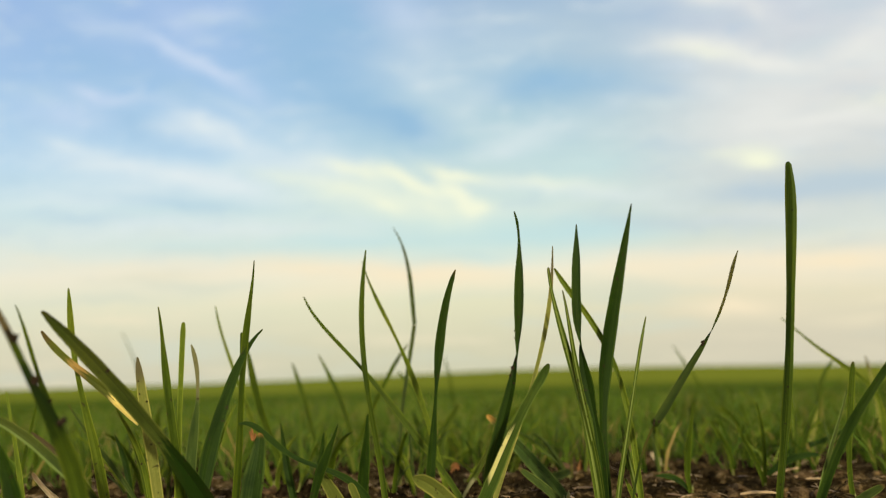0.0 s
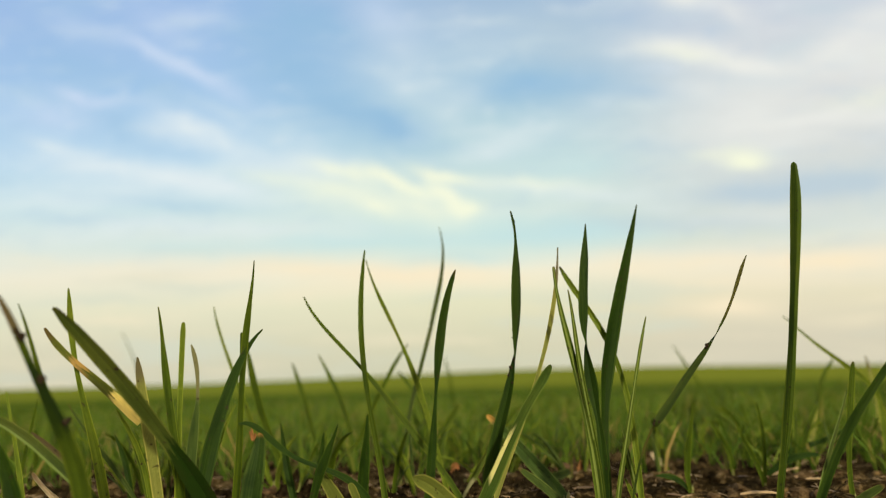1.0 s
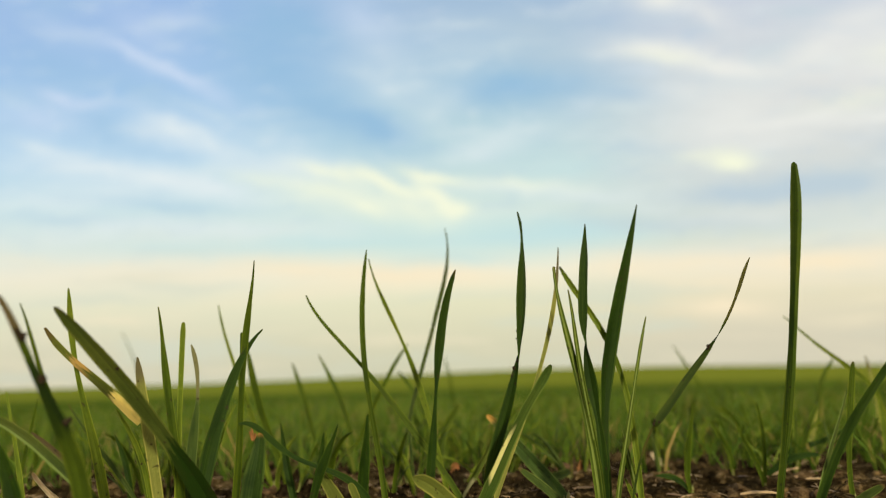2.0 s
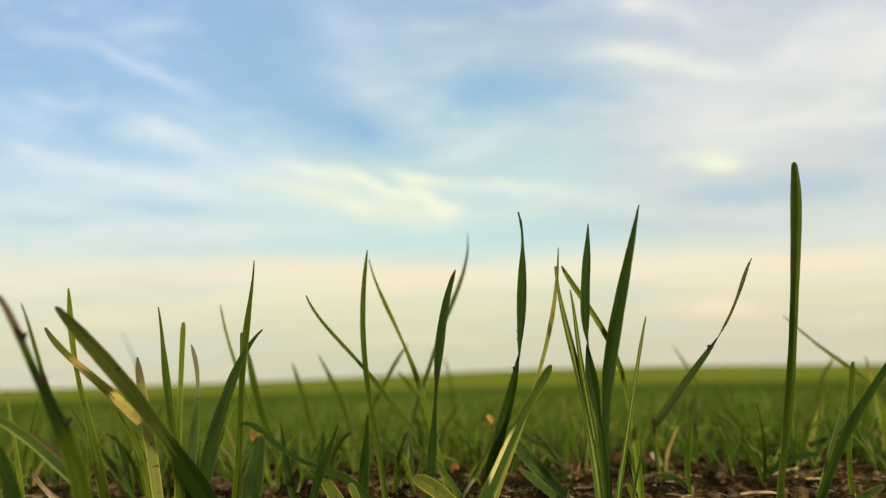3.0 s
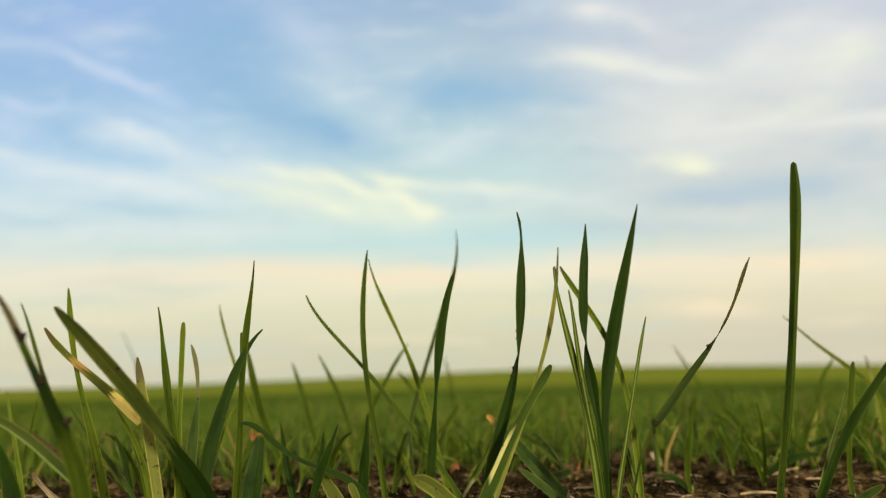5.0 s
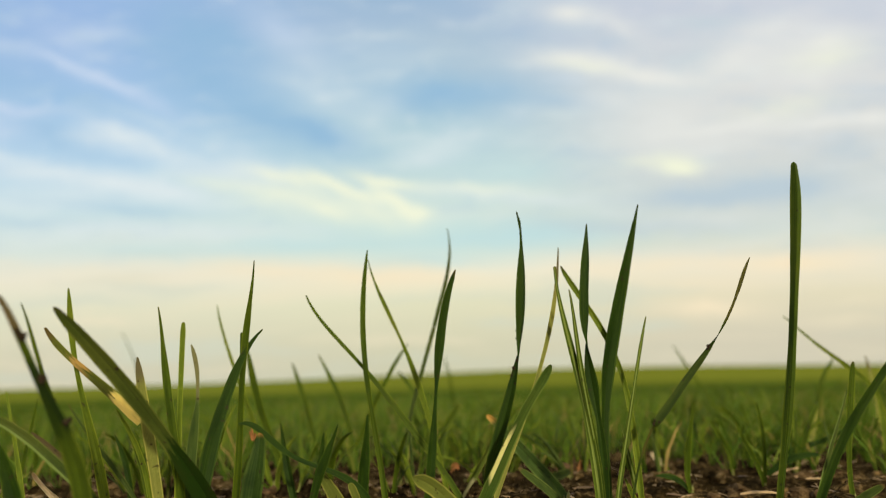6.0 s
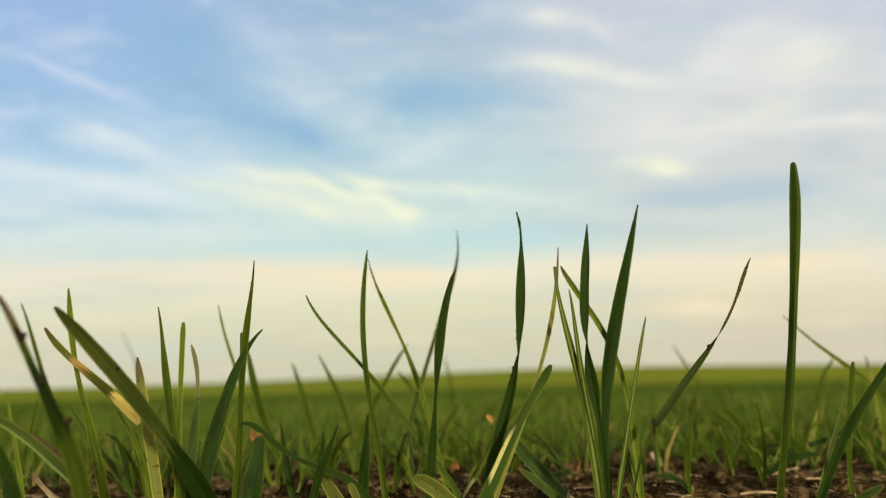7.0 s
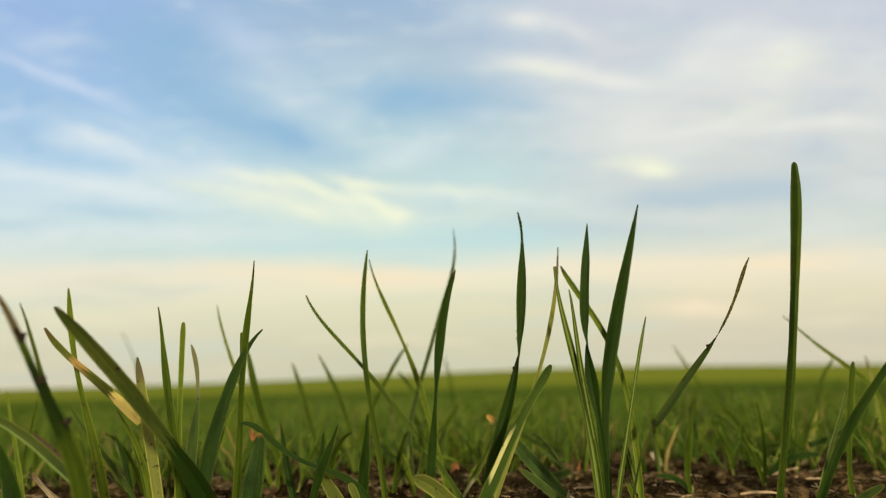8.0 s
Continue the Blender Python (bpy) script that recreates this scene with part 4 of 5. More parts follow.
plant = seedling((0.0814, 0.3400, 0.0000), "green wheat seedling in dark crumbly soil")
stem(plant, -0.0008, -0.0050, 0.0068, 0.0016)
b_992 = leaf(plant, (-0.0008, -0.0050, -0.0021), ((0.0001, 0.0020, 0.0209), (-0.0024, 0.0040, 0.0416), (0.0030, 0.0060, 0.0683), (-0.0183, 0.0080, 0.0846), (-0.0280, 0.0100, 0.1063)), ((0.00, 2.04), (0.05, 2.40), (0.25, 2.42), (0.35, 2.15), (0.43, 2.16), (0.59, 2.17), (0.67, 2.45), (0.88, 2.46), (0.95, 2.19), (1.00, 0.82)), LEAF_PALE, face=15, fold=0.3)
b_1100 = leaf(plant, (0.0008, 0.0050, -0.0022), ((-0.0006, -0.0000, 0.0091), (-0.0034, 0.0000, 0.0178), (-0.0047, 0.0000, 0.0271), (-0.0063, 0.0000, 0.0363)), ((0.00, 2.57), (0.07, 3.02), (0.24, 3.02), (0.43, 2.47), (0.65, 1.92), (0.83, 1.37), (1.00, 0.55)), LEAF_STRIPE)

plant = seedling((0.0763, 0.3165, 0.0000), "wheat seedling with a long twisted leaning blade")
stem(plant, -0.0051, 0.0015, 0.0058, 0.0016)
b_1326s = leaf(plant, (-0.0051, 0.0015, -0.0020), ((0.0028, 0.0001, 0.0134), (0.0052, -0.0003, 0.0259), (0.0122, -0.0021, 0.0377)), outline(0.0010, taper=8), LEAF_OLIVE, face=0)
b_1326 = leaf(plant, (0.0062, -0.0015, 0.0349), ((0.0116, 0.0008, 0.0108), (0.0172, 0.0016, 0.0273), (0.0369, 0.0024, 0.0326), (0.0378, 0.0032, 0.0532), (0.0463, 0.0040, 0.0674)), ((0.00, 3.17), (0.07, 3.36), (0.26, 3.00), (0.36, 2.63), (0.45, 2.07), (0.56, 1.13), (0.76, 1.13), (0.84, 1.70), (0.91, 1.70), (1.00, 0.38)), LEAF_OLIVE, face=16, turn=(0.56, 0.10, 150), fold=0.2)
crumb(b_1326, 0.5, 0.0008, -0.0008)
crumb(b_1326, 0.48, 0.0005, -0.0003)
crumb(b_1326, 0.01, 0.0005, -0.0006)
crumb(b_1326, 0.03, 0.0005, -0.0013)
crumb(b_1326, 0.02, 0.0005, 0.0012)
crumb(b_1326, 0.0, 0.0004, 0.0)

plant = seedling((0.1266, 0.3100, 0.0000), "tall straight wheat seedling with one blunt-tipped blade")
stem(plant, 0.0000, 0.0000, 0.0072, 0.0016)
b_1405 = leaf(plant, (0.0000, 0.0000, -0.0021), ((0.0035, -0.0004, 0.0265), (0.0134, -0.0008, 0.0539), (0.0113, -0.0012, 0.0814), (0.0196, -0.0016, 0.1119), (0.0195, -0.0020, 0.1421)), ((0.00, 2.20), (0.05, 2.59), (0.21, 2.95), (0.28, 3.94), (0.52, 3.07), (0.68, 3.44), (0.84, 4.41), (0.91, 4.41), (0.96, 3.43), (1.00, 2.20)), LEAF_TIP, face=10, fold=-0.5)

plant = seedling((0.1635, 0.3275, 0.0000), "green wheat seedling with a thick leaning blade")
stem(plant, 0.0060, 0.0075, 0.0072, 0.0017)
b_1510 = leaf(plant, (0.0060, 0.0075, -0.0021), ((-0.0033, -0.0015, 0.0148), (-0.0005, -0.0030, 0.0297), (0.0006, -0.0045, 0.0450), (0.0028, -0.0060, 0.0601)), ((0.00, 2.26), (0.03, 2.66), (0.15, 2.39), (0.29, 2.25), (0.44, 2.64), (0.61, 3.43), (0.77, 3.68), (0.92, 3.14), (1.00, 1.31)), LEAF, fold=0.24)
r_low = leaf(plant, (-0.0060, -0.0075, -0.0021), ((0.0031, -0.0027, 0.0058), (0.0084, -0.0053, 0.0083), (0.0126, -0.0080, 0.0120)), ((0.00, 2.38), (0.32, 2.78), (0.60, 3.01), (0.83, 2.49), (1.00, 1.24)), LEAF_GREY)

plant = seedling((0.1354, 0.3000, 0.0000), "dark green wheat seedling in dark soil")
stem(plant, 0.0000, 0.0000, 0.0071, 0.0016)
b_1575 = leaf(plant, (0.0000, 0.0000, -0.0020), ((0.0048, -0.0010, 0.0144), (0.0120, -0.0020, 0.0281), (0.0170, -0.0030, 0.0431), (0.0322, -0.0040, 0.0524), (0.0377, -0.0050, 0.0677)), ((0.00, 2.86), (0.12, 3.35), (0.25, 3.14), (0.34, 3.13), (0.53, 3.54), (0.62, 3.32), (0.71, 3.11), (0.80, 2.90), (0.88, 2.07), (1.00, 0.83)), LEAF_DARK, face=12, fold=0.34)

plant = seedling((0.1591, 0.3450, 0.0000), "green wheat seedling in dark crumbly soil")
stem(plant, 0.0000, 0.0000, 0.0063, 0.0016)
b_1500 = leaf(plant, (0.0000, 0.0000, -0.0020), ((0.0036, 0.0018, 0.0117), (0.0092, 0.0035, 0.0235), (0.0159, 0.0053, 0.0351), (0.0210, 0.0070, 0.0477)), ((0.00, 2.33), (0.03, 2.75), (0.25, 2.48), (0.41, 2.21), (0.58, 1.94), (0.73, 1.39), (0.88, 1.12), (1.00, 0.84)), LEAF_EDGE, face=-10)

plant = seedling((0.1131, 0.3720, 0.0000), "small green wheat seedling on crumbly soil")
stem(plant, 0.0000, 0.0000, 0.0068, 0.0016)
b_1230 = leaf(plant, (0.0000, 0.0000, -0.0025), ((-0.0043, -0.0025, 0.0113), (-0.0019, -0.0049, 0.0225), (-0.0004, -0.0075, 0.0340), (0.0010, -0.0100, 0.0452)), ((0.00, 1.78), (0.17, 2.36), (0.31, 3.23), (0.47, 3.21), (0.65, 2.33), (0.82, 1.45), (1.00, 0.58)), LEAF)

plant = seedling((0.1534, 0.4300, 0.0000), "slim fresh green wheat seedling in dark soil")
stem(plant, 0.0000, 0.0000, 0.0067, 0.0016)
b_1260 = leaf(plant, (0.0000, 0.0000, 0.0009), ((0.0009, -0.0003, 0.0120), (-0.0060, -0.0032, 0.0193), (-0.0122, -0.0053, 0.0284)), outline(0.0028), LEAF)

plant = seedling((0.1290, 0.4800, 0.0000), "dead pale leaf lying on dark soil")
stem(plant, 0.0000, 0.0000, 0.0073, 0.0017)
d_5 = leaf(plant, (0.0000, 0.0000, -0.0010), ((-0.0012, 0.0001, 0.0041), (-0.0037, 0.0005, 0.0064), (-0.0066, 0.0008, 0.0094)), outline(0.0039, taper=3), LEAF_DEAD)

plant = seedling((0.1541, 0.3900, 0.0000), "small wheat seedling with two thin blades")
stem(plant, 0.0002, 0.0000, 0.0065, 0.0016)
b_1300 = leaf(plant, (0.0002, 0.0000, -0.0025), ((-0.0015, -0.0017, 0.0123), (-0.0092, -0.0033, 0.0218), (-0.0136, -0.0050, 0.0330)), ((0.00, 1.58), (0.10, 1.86), (0.34, 2.16), (0.58, 2.16), (0.80, 1.53), (1.00, 0.61)), LEAF)
b_1340 = leaf(plant, (-0.0002, -0.0000, -0.0025), ((0.0009, -0.0017, 0.0142), (0.0016, -0.0033, 0.0285), (-0.0021, -0.0050, 0.0425)), ((0.00, 1.58), (0.08, 1.86), (0.34, 1.85), (0.56, 1.85), (0.79, 1.54), (1.00, 0.61)), LEAF)

plant = seedling((0.2364, 0.5200, 0.0000), "yellowing wheat seedling among the green crop")
stem(plant, 0.0000, 0.0000, 0.0066, 0.0016)
d_1 = leaf(plant, (0.0000, 0.0000, -0.0046), ((0.0039, 0.0025, 0.0131), (0.0090, 0.0053, 0.0268), (0.0146, 0.0119, 0.0378)), outline(0.0027, taper=2), LEAF_STALE)

plant = seedling((0.2240, 0.5000, 0.0000), "yellowing wheat seedling among the green crop")
stem(plant, 0.0000, 0.0000, 0.0063, 0.0016)
d_2 = leaf(plant, (0.0000, 0.0000, -0.0036), ((0.0005, -0.0005, 0.0098), (-0.0002, -0.0025, 0.0175), (-0.0050, -0.0073, 0.0249)), outline(0.0022, taper=2), LEAF_STALE)

plant = seedling((-0.1005, 0.2650, 0.0000), "light green wheat seedling with low slanting blades")
stem(plant, 0.0000, 0.0000, 0.0070, 0.0016)
l_740 = leaf(plant, (0.0000, 0.0000, -0.0022), ((-0.0086, -0.0025, 0.0172), (-0.0237, -0.0050, 0.0252), (-0.0333, -0.0075, 0.0436), (-0.0499, -0.0100, 0.0496)), ((0.00, 2.52), (0.37, 2.92), (0.49, 2.90), (0.60, 3.21), (0.72, 3.20), (0.83, 3.03), (0.92, 2.70), (1.00, 2.21)), LEAF_EDGE, face=-12)

plant = seedling((-0.1173, 0.2900, 0.0000), "small browning wheat seedling in dark soil")
stem(plant, 0.0000, 0.0000, 0.0062, 0.0016)
l_765 = leaf(plant, (0.0000, 0.0000, -0.0022), ((-0.0061, -0.0018, 0.0123), (-0.0131, -0.0035, 0.0234), (-0.0222, -0.0053, 0.0344), (-0.0329, -0.0070, 0.0424)), ((0.00, 1.76), (0.38, 2.06), (0.50, 2.28), (0.65, 2.50), (0.81, 2.04), (0.91, 1.58), (1.00, 0.45)), LEAF_BROWN)

plant = seedling((-0.1641, 0.3100, 0.0000), "slim fresh green wheat seedling in dark soil")
stem(plant, 0.0000, 0.0000, 0.0064, 0.0016)
l_695 = leaf(plant, (0.0000, 0.0000, -0.0022), ((-0.0025, 0.0007, 0.0137), (-0.0044, 0.0015, 0.0281), (-0.0093, 0.0022, 0.0422), (-0.0130, 0.0030, 0.0571)), ((0.00, 1.89), (0.27, 2.22), (0.42, 1.98), (0.59, 1.49), (0.75, 1.24), (0.89, 0.99), (1.00, 0.50)), LEAF_PALE)

plant = seedling((-0.1359, 0.2600, 0.0000), "dark green wheat seedling in dark soil")
stem(plant, 0.0000, 0.0000, 0.0084, 0.0026)
l_dark = leaf(plant, (0.0000, 0.0000, -0.0020), ((-0.0040, -0.0000, 0.0145), (-0.0075, -0.0005, 0.0294), (-0.0120, -0.0054, 0.0432)), outline(0.0057), LEAF_DARK)

plant = seedling((-0.0950, 0.4300, 0.0000), "thin blurred wheat seedling among the crop")
stem(plant, 0.0000, 0.0000, 0.0073, 0.0017)
b_blur = leaf(plant, (0.0000, 0.0000, -0.0027), ((-0.0069, -0.0007, 0.0247), (-0.0132, -0.0015, 0.0507), (-0.0267, -0.0022, 0.0747), (-0.0310, -0.0030, 0.1021)), ((0.00, 2.22), (0.18, 2.61), (0.34, 2.61), (0.47, 2.32), (0.59, 2.32), (0.69, 2.03), (0.80, 1.73), (0.91, 1.44), (1.00, 0.58)), LEAF_PALE)

plant = seedling((0.2487, 0.7000, 0.0000), "thin grey-green wheat seedling among the crop")
stem(plant, 0.0000, 0.0000, 0.0072, 0.0016)
b_1200 = leaf(plant, (0.0000, 0.0000, -0.0171), ((0.0001, 0.0000, 0.0272), (-0.0146, -0.0000, 0.0521), (-0.0298, 0.0000, 0.0737), (-0.0435, 0.0000, 0.0979)), ((0.00, 2.81), (0.23, 2.81), (0.41, 2.81), (0.58, 2.81), (0.74, 2.49), (0.88, 2.18), (1.00, 0.62)), LEAF)

plant = seedling((-0.2064, 0.3800, 0.0000), "slim fresh green wheat seedling in dark soil")
stem(plant, 0.0000, 0.0000, 0.0065, 0.0016)
l_68 = leaf(plant, (0.0000, 0.0000, -0.0027), ((0.0008, -0.0013, 0.0182), (0.0059, -0.0027, 0.0358), (0.0092, -0.0040, 0.0540)), ((0.00, 2.06), (0.34, 2.41), (0.53, 2.40), (0.71, 2.10), (0.88, 1.50), (1.00, 0.60)), LEAF)

plant = seedling((-0.3221, 0.8500, 0.0000), "thin grey-green wheat seedling among the crop")
stem(plant, 0.0000, 0.0000, 0.0068, 0.0016)
l_220 = leaf(plant, (0.0000, 0.0000, -0.0158), ((-0.0024, 0.0000, 0.0436), (-0.0111, 0.0000, 0.0896), (-0.0350, 0.0000, 0.1312)), ((0.00, 4.33), (0.32, 4.33), (0.54, 2.70), (0.73, 1.96), (0.87, 1.28), (1.00, 0.68)), LEAF)

plant = seedling((-0.0414, 0.3250, 0.0000), "short rounded olive-green wheat shoot")
stem(plant, 0.0000, 0.0000, 0.0082, 0.0024)
b_yel = leaf(plant, (0.0000, 0.0000, -0.0022), ((-0.0034, 0.0023, 0.0070), (-0.0073, 0.0047, 0.0143), (-0.0135, 0.0070, 0.0203)), ((0.00, 5.27), (0.40, 6.26), (0.67, 5.77), (0.86, 4.48), (1.00, 2.11)), LEAF_OLD, fold=0.1)

plant = seedling((0.0078, 0.3000, 0.0000), "short spotted olive wheat shoot in dark soil")
stem(plant, 0.0000, 0.0000, 0.0086, 0.0027)
b_735 = leaf(plant, (0.0000, 0.0000, -0.0020), ((-0.0053, -0.0000, 0.0099), (-0.0125, -0.0031, 0.0185), (-0.0214, -0.0096, 0.0221)), outline(0.0060, taper=8, narrow=0.9), LEAF_OLD)

plant = seedling((-0.0342, 0.3200, 0.0000), "short pale green wheat shoot")
stem(plant, 0.0000, 0.0000, 0.0074, 0.0018)
b_622 = leaf(plant, (0.0000, 0.0000, -0.0021), ((-0.0010, -0.0017, 0.0061), (-0.0027, -0.0033, 0.0121), (-0.0052, -0.0050, 0.0177)), ((0.00, 2.81), (0.48, 3.28), (0.67, 3.27), (0.88, 3.01), (1.00, 2.00)), LEAF_OLD)

plant = seedling((0.2505, 0.4525, 0.0000), "thin leaning wheat seedling among the crop")
stem(plant, 0.0024, 0.0025, 0.0072, 0.0016)
b_1390 = leaf(plant, (0.0024, 0.0025, -0.0043), ((-0.0051, -0.0011, 0.0150), (0.0151, -0.0037, 0.0697), (-0.0239, -0.0033, 0.0457), (-0.0400, -0.0059, 0.0792), (-0.0562, -0.0070, 0.0904)), ((0.00, 1.99), (0.14, 2.34), (0.30, 2.33), (0.41, 2.33), (0.50, 2.33), (0.60, 2.32), (0.70, 2.06), (0.80, 1.54), (0.90, 1.03), (1.00, 0.51)), LEAF_PALE)
b_1555 = leaf(plant, (-0.0024, -0.0025, -0.0045), ((0.0025, 0.0010, 0.0149), (0.0030, 0.0020, 0.0301), (0.0007, 0.0030, 0.0451)), ((0.00, 3.22), (0.41, 3.23), (0.65, 2.88), (0.84, 2.16), (1.00, 0.72)), LEAF_PALE)

plant = seedling((0.2787, 0.6000, 0.0000), "thin grey-green wheat seedling among the crop")
stem(plant, 0.0000, 0.0000, 0.0077, 0.0020)
b_1475 = leaf(plant, (0.0000, 0.0000, -0.0064), ((0.0056, 0.0020, 0.0226), (0.0030, 0.0040, 0.0509), (0.0245, 0.0060, 0.0699)), ((0.00, 2.29), (0.23, 2.30), (0.58, 2.59), (0.78, 2.60), (0.90, 2.31), (1.00, 0.87)), LEAF)

plant = seedling((-0.0571, 0.3200, 0.0000), "small dark green wheat seedling among straw")
stem(plant, 0.0000, 0.0000, 0.0071, 0.0016)
b_597 = leaf(plant, (0.0000, 0.0000, -0.0022), ((0.0025, -0.0015, 0.0104), (0.0035, -0.0030, 0.0212), (0.0101, -0.0045, 0.0305), (0.0132, -0.0060, 0.0407)), ((0.00, 2.60), (0.25, 3.04), (0.43, 3.53), (0.58, 3.78), (0.72, 3.01), (0.87, 1.50), (1.00, 0.50)), LEAF_DARK, face=20)

plant = seedling((-0.0636, 0.3700, 0.0000), "dark green wheat seedling in dark soil")
stem(plant, 0.0000, 0.0000, 0.0070, 0.0016)
b_575 = leaf(plant, (0.0000, 0.0000, -0.0022), ((0.0011, -0.0013, 0.0117), (0.0052, -0.0027, 0.0227), (0.0058, -0.0040, 0.0345)), ((0.00, 2.50), (0.22, 2.94), (0.41, 2.93), (0.63, 2.92), (0.82, 2.04), (1.00, 0.58)), LEAF_DARK)

plant = seedling((-0.1398, 0.3100, 0.0000), "dead pale curled leaf beside the seedlings")
l_curl = leaf(plant, (0.0000, 0.0000, -0.0022), ((-0.0036, -0.0027, 0.0112), (-0.0143, -0.0053, 0.0164), (-0.0190, -0.0080, 0.0263)), ((0.00, 2.51), (0.54, 2.92), (0.67, 2.67), (0.78, 2.17), (0.90, 2.17), (1.00, 1.68)), LEAF_DEAD, fold=0.3)

plant = seedling((0.0001, 0.3700, 0.0000), "thin green wheat seedling behind the crop edge")
stem(plant, 0.0000, 0.0000, 0.0066, 0.0016)
b_653 = leaf(plant, (0.0000, 0.0000, -0.0021), ((-0.0041, 0.0004, 0.0227), (-0.0113, 0.0008, 0.0454), (-0.0119, 0.0012, 0.0708), (-0.0320, 0.0016, 0.0909), (-0.0366, 0.0020, 0.1165)), ((0.00, 2.00), (0.07, 2.36), (0.16, 2.36), (0.25, 2.06), (0.33, 2.06), (0.50, 2.66), (0.66, 1.48), (0.81, 2.07), (0.90, 1.18), (1.00, 0.44)), LEAF_PALE)

plant = seedling((-0.0640, 0.5000, 0.0000), "thin grey-green wheat seedling among the crop")
stem(plant, 0.0000, 0.0000, 0.0070, 0.0016)
b_705 = leaf(plant, (0.0000, 0.0000, -0.0041), ((0.0054, -0.0025, 0.0224), (0.0178, -0.0050, 0.0416), (0.0254, -0.0075, 0.0639), (0.0402, -0.0100, 0.0819)), ((0.00, 2.49), (0.08, 2.93), (0.26, 2.92), (0.46, 2.91), (0.61, 2.90), (0.75, 2.57), (0.88, 2.24), (1.00, 0.64)), LEAF)

plant = seedling((-0.0884, 0.5400, 0.0000), "slim fresh green wheat seedling in dark soil")
stem(plant, 0.0000, 0.0000, 0.0072, 0.0016)
b_520 = leaf(plant, (0.0000, 0.0000, -0.0046), ((-0.0022, 0.0013, 0.0185), (-0.0078, 0.0025, 0.0364), (-0.0127, 0.0038, 0.0556), (-0.0199, 0.0050, 0.0741)), ((0.00, 2.39), (0.10, 2.82), (0.28, 3.18), (0.51, 3.54), (0.70, 3.54), (0.86, 2.84), (1.00, 0.71)), LEAF)

plant = seedling((-0.0617, 0.5200, 0.0000), "slim fresh green wheat seedling in dark soil")
stem(plant, 0.0000, 0.0000, 0.0071, 0.0016)
b_565 = leaf(plant, (0.0000, 0.0000, -0.0044), ((-0.0025, 0.0017, 0.0193), (-0.0023, 0.0035, 0.0408), (-0.0153, 0.0053, 0.0592), (-0.0249, 0.0070, 0.0783)), ((0.00, 2.31), (0.09, 2.72), (0.36, 3.07), (0.55, 3.42), (0.70, 3.42), (0.85, 2.40), (1.00, 0.69)), LEAF)

plant = seedling((-0.0061, 0.4700, 0.0000), "small seedling with a brown-tipped leaf")
stem(plant, 0.0000, 0.0000, 0.0071, 0.0016)
b_805 = leaf(plant, (0.0000, 0.0000, -0.0032), ((0.0012, 0.0012, 0.0043), (0.0029, 0.0086, 0.0362), (0.0046, 0.0065, 0.0262), (0.0136, 0.0110, 0.0436)), ((0.00, 2.54), (0.13, 3.00), (0.29, 3.39), (0.49, 4.16), (0.68, 4.18), (0.88, 3.81), (1.00, 1.53)), LEAF)

plant = seedling((-0.1135, 0.3100, 0.0000), "slim yellow-green wheat seedling beside a withered one")
stem(plant, 0.0000, 0.0000, 0.0065, 0.0016)
b_207 = leaf(plant, (0.0000, 0.0000, -0.0020), ((-0.0031, -0.0013, 0.0126), (-0.0015, -0.0025, 0.0256), (-0.0088, -0.0038, 0.0381), (-0.0156, -0.0050, 0.0491)), ((0.00, 1.89), (0.34, 2.21), (0.51, 2.20), (0.64, 2.20), (0.77, 1.95), (0.90, 1.46), (1.00, 0.49)), LEAF_PALE)
crumb(b_207, 0.55, 0.0004, -0.0004)

plant = seedling((-0.0887, 0.4400, 0.0000), "blurred green wheat seedling among the crop")
stem(plant, 0.0000, 0.0000, 0.0065, 0.0016)
b_447 = leaf(plant, (0.0000, 0.0000, -0.0031), ((-0.0038, 0.0000, 0.0200), (-0.0185, -0.0000, 0.0377), (-0.0199, 0.0000, 0.0591), (-0.0249, 0.0000, 0.0801)), ((0.00, 2.97), (0.13, 3.50), (0.31, 3.50), (0.49, 3.85), (0.65, 4.55), (0.77, 4.55), (0.89, 3.15), (1.00, 1.05)), LEAF)

plant = seedling((0.0049, 0.3700, 0.0000), "short pale wheat shoot with a whitish base")
stem(plant, 0.0000, 0.0000, 0.0065, 0.0016)
b_825 = leaf(plant, (0.0000, 0.0000, -0.0022), ((0.0039, -0.0027, 0.0097), (0.0110, -0.0053, 0.0177), (0.0144, -0.0080, 0.0275)), ((0.00, 1.25), (0.07, 1.47), (0.30, 1.75), (0.52, 2.91), (0.77, 2.60), (1.00, 0.86)), LEAF_SHOOT)

plant = seedling((0.0498, 0.3500, 0.0000), "low grey-green wheat seedling in dark soil")
stem(plant, 0.0000, 0.0000, 0.0065, 0.0016)
b_918 = leaf(plant, (0.0000, 0.0000, -0.0021), ((-0.0046, -0.0017, 0.0080), (-0.0127, -0.0033, 0.0128), (-0.0197, -0.0050, 0.0185)), ((0.00, 3.08), (0.12, 3.61), (0.37, 3.60), (0.63, 3.31), (0.84, 2.48), (1.00, 0.82)), LEAF_GREY)

plant = seedling((0.0780, 0.3300, 0.0000), "short pale green wheat shoot")
stem(plant, 0.0000, 0.0000, 0.0065, 0.0016)
b_1107 = leaf(plant, (0.0000, 0.0000, -0.0021), ((-0.0011, -0.0007, 0.0053), (-0.0034, -0.0013, 0.0101), (-0.0055, -0.0020, 0.0150)), ((0.00, 1.78), (0.33, 2.10), (0.56, 1.83), (0.80, 1.31), (1.00, 0.52)), LEAF_PALE)

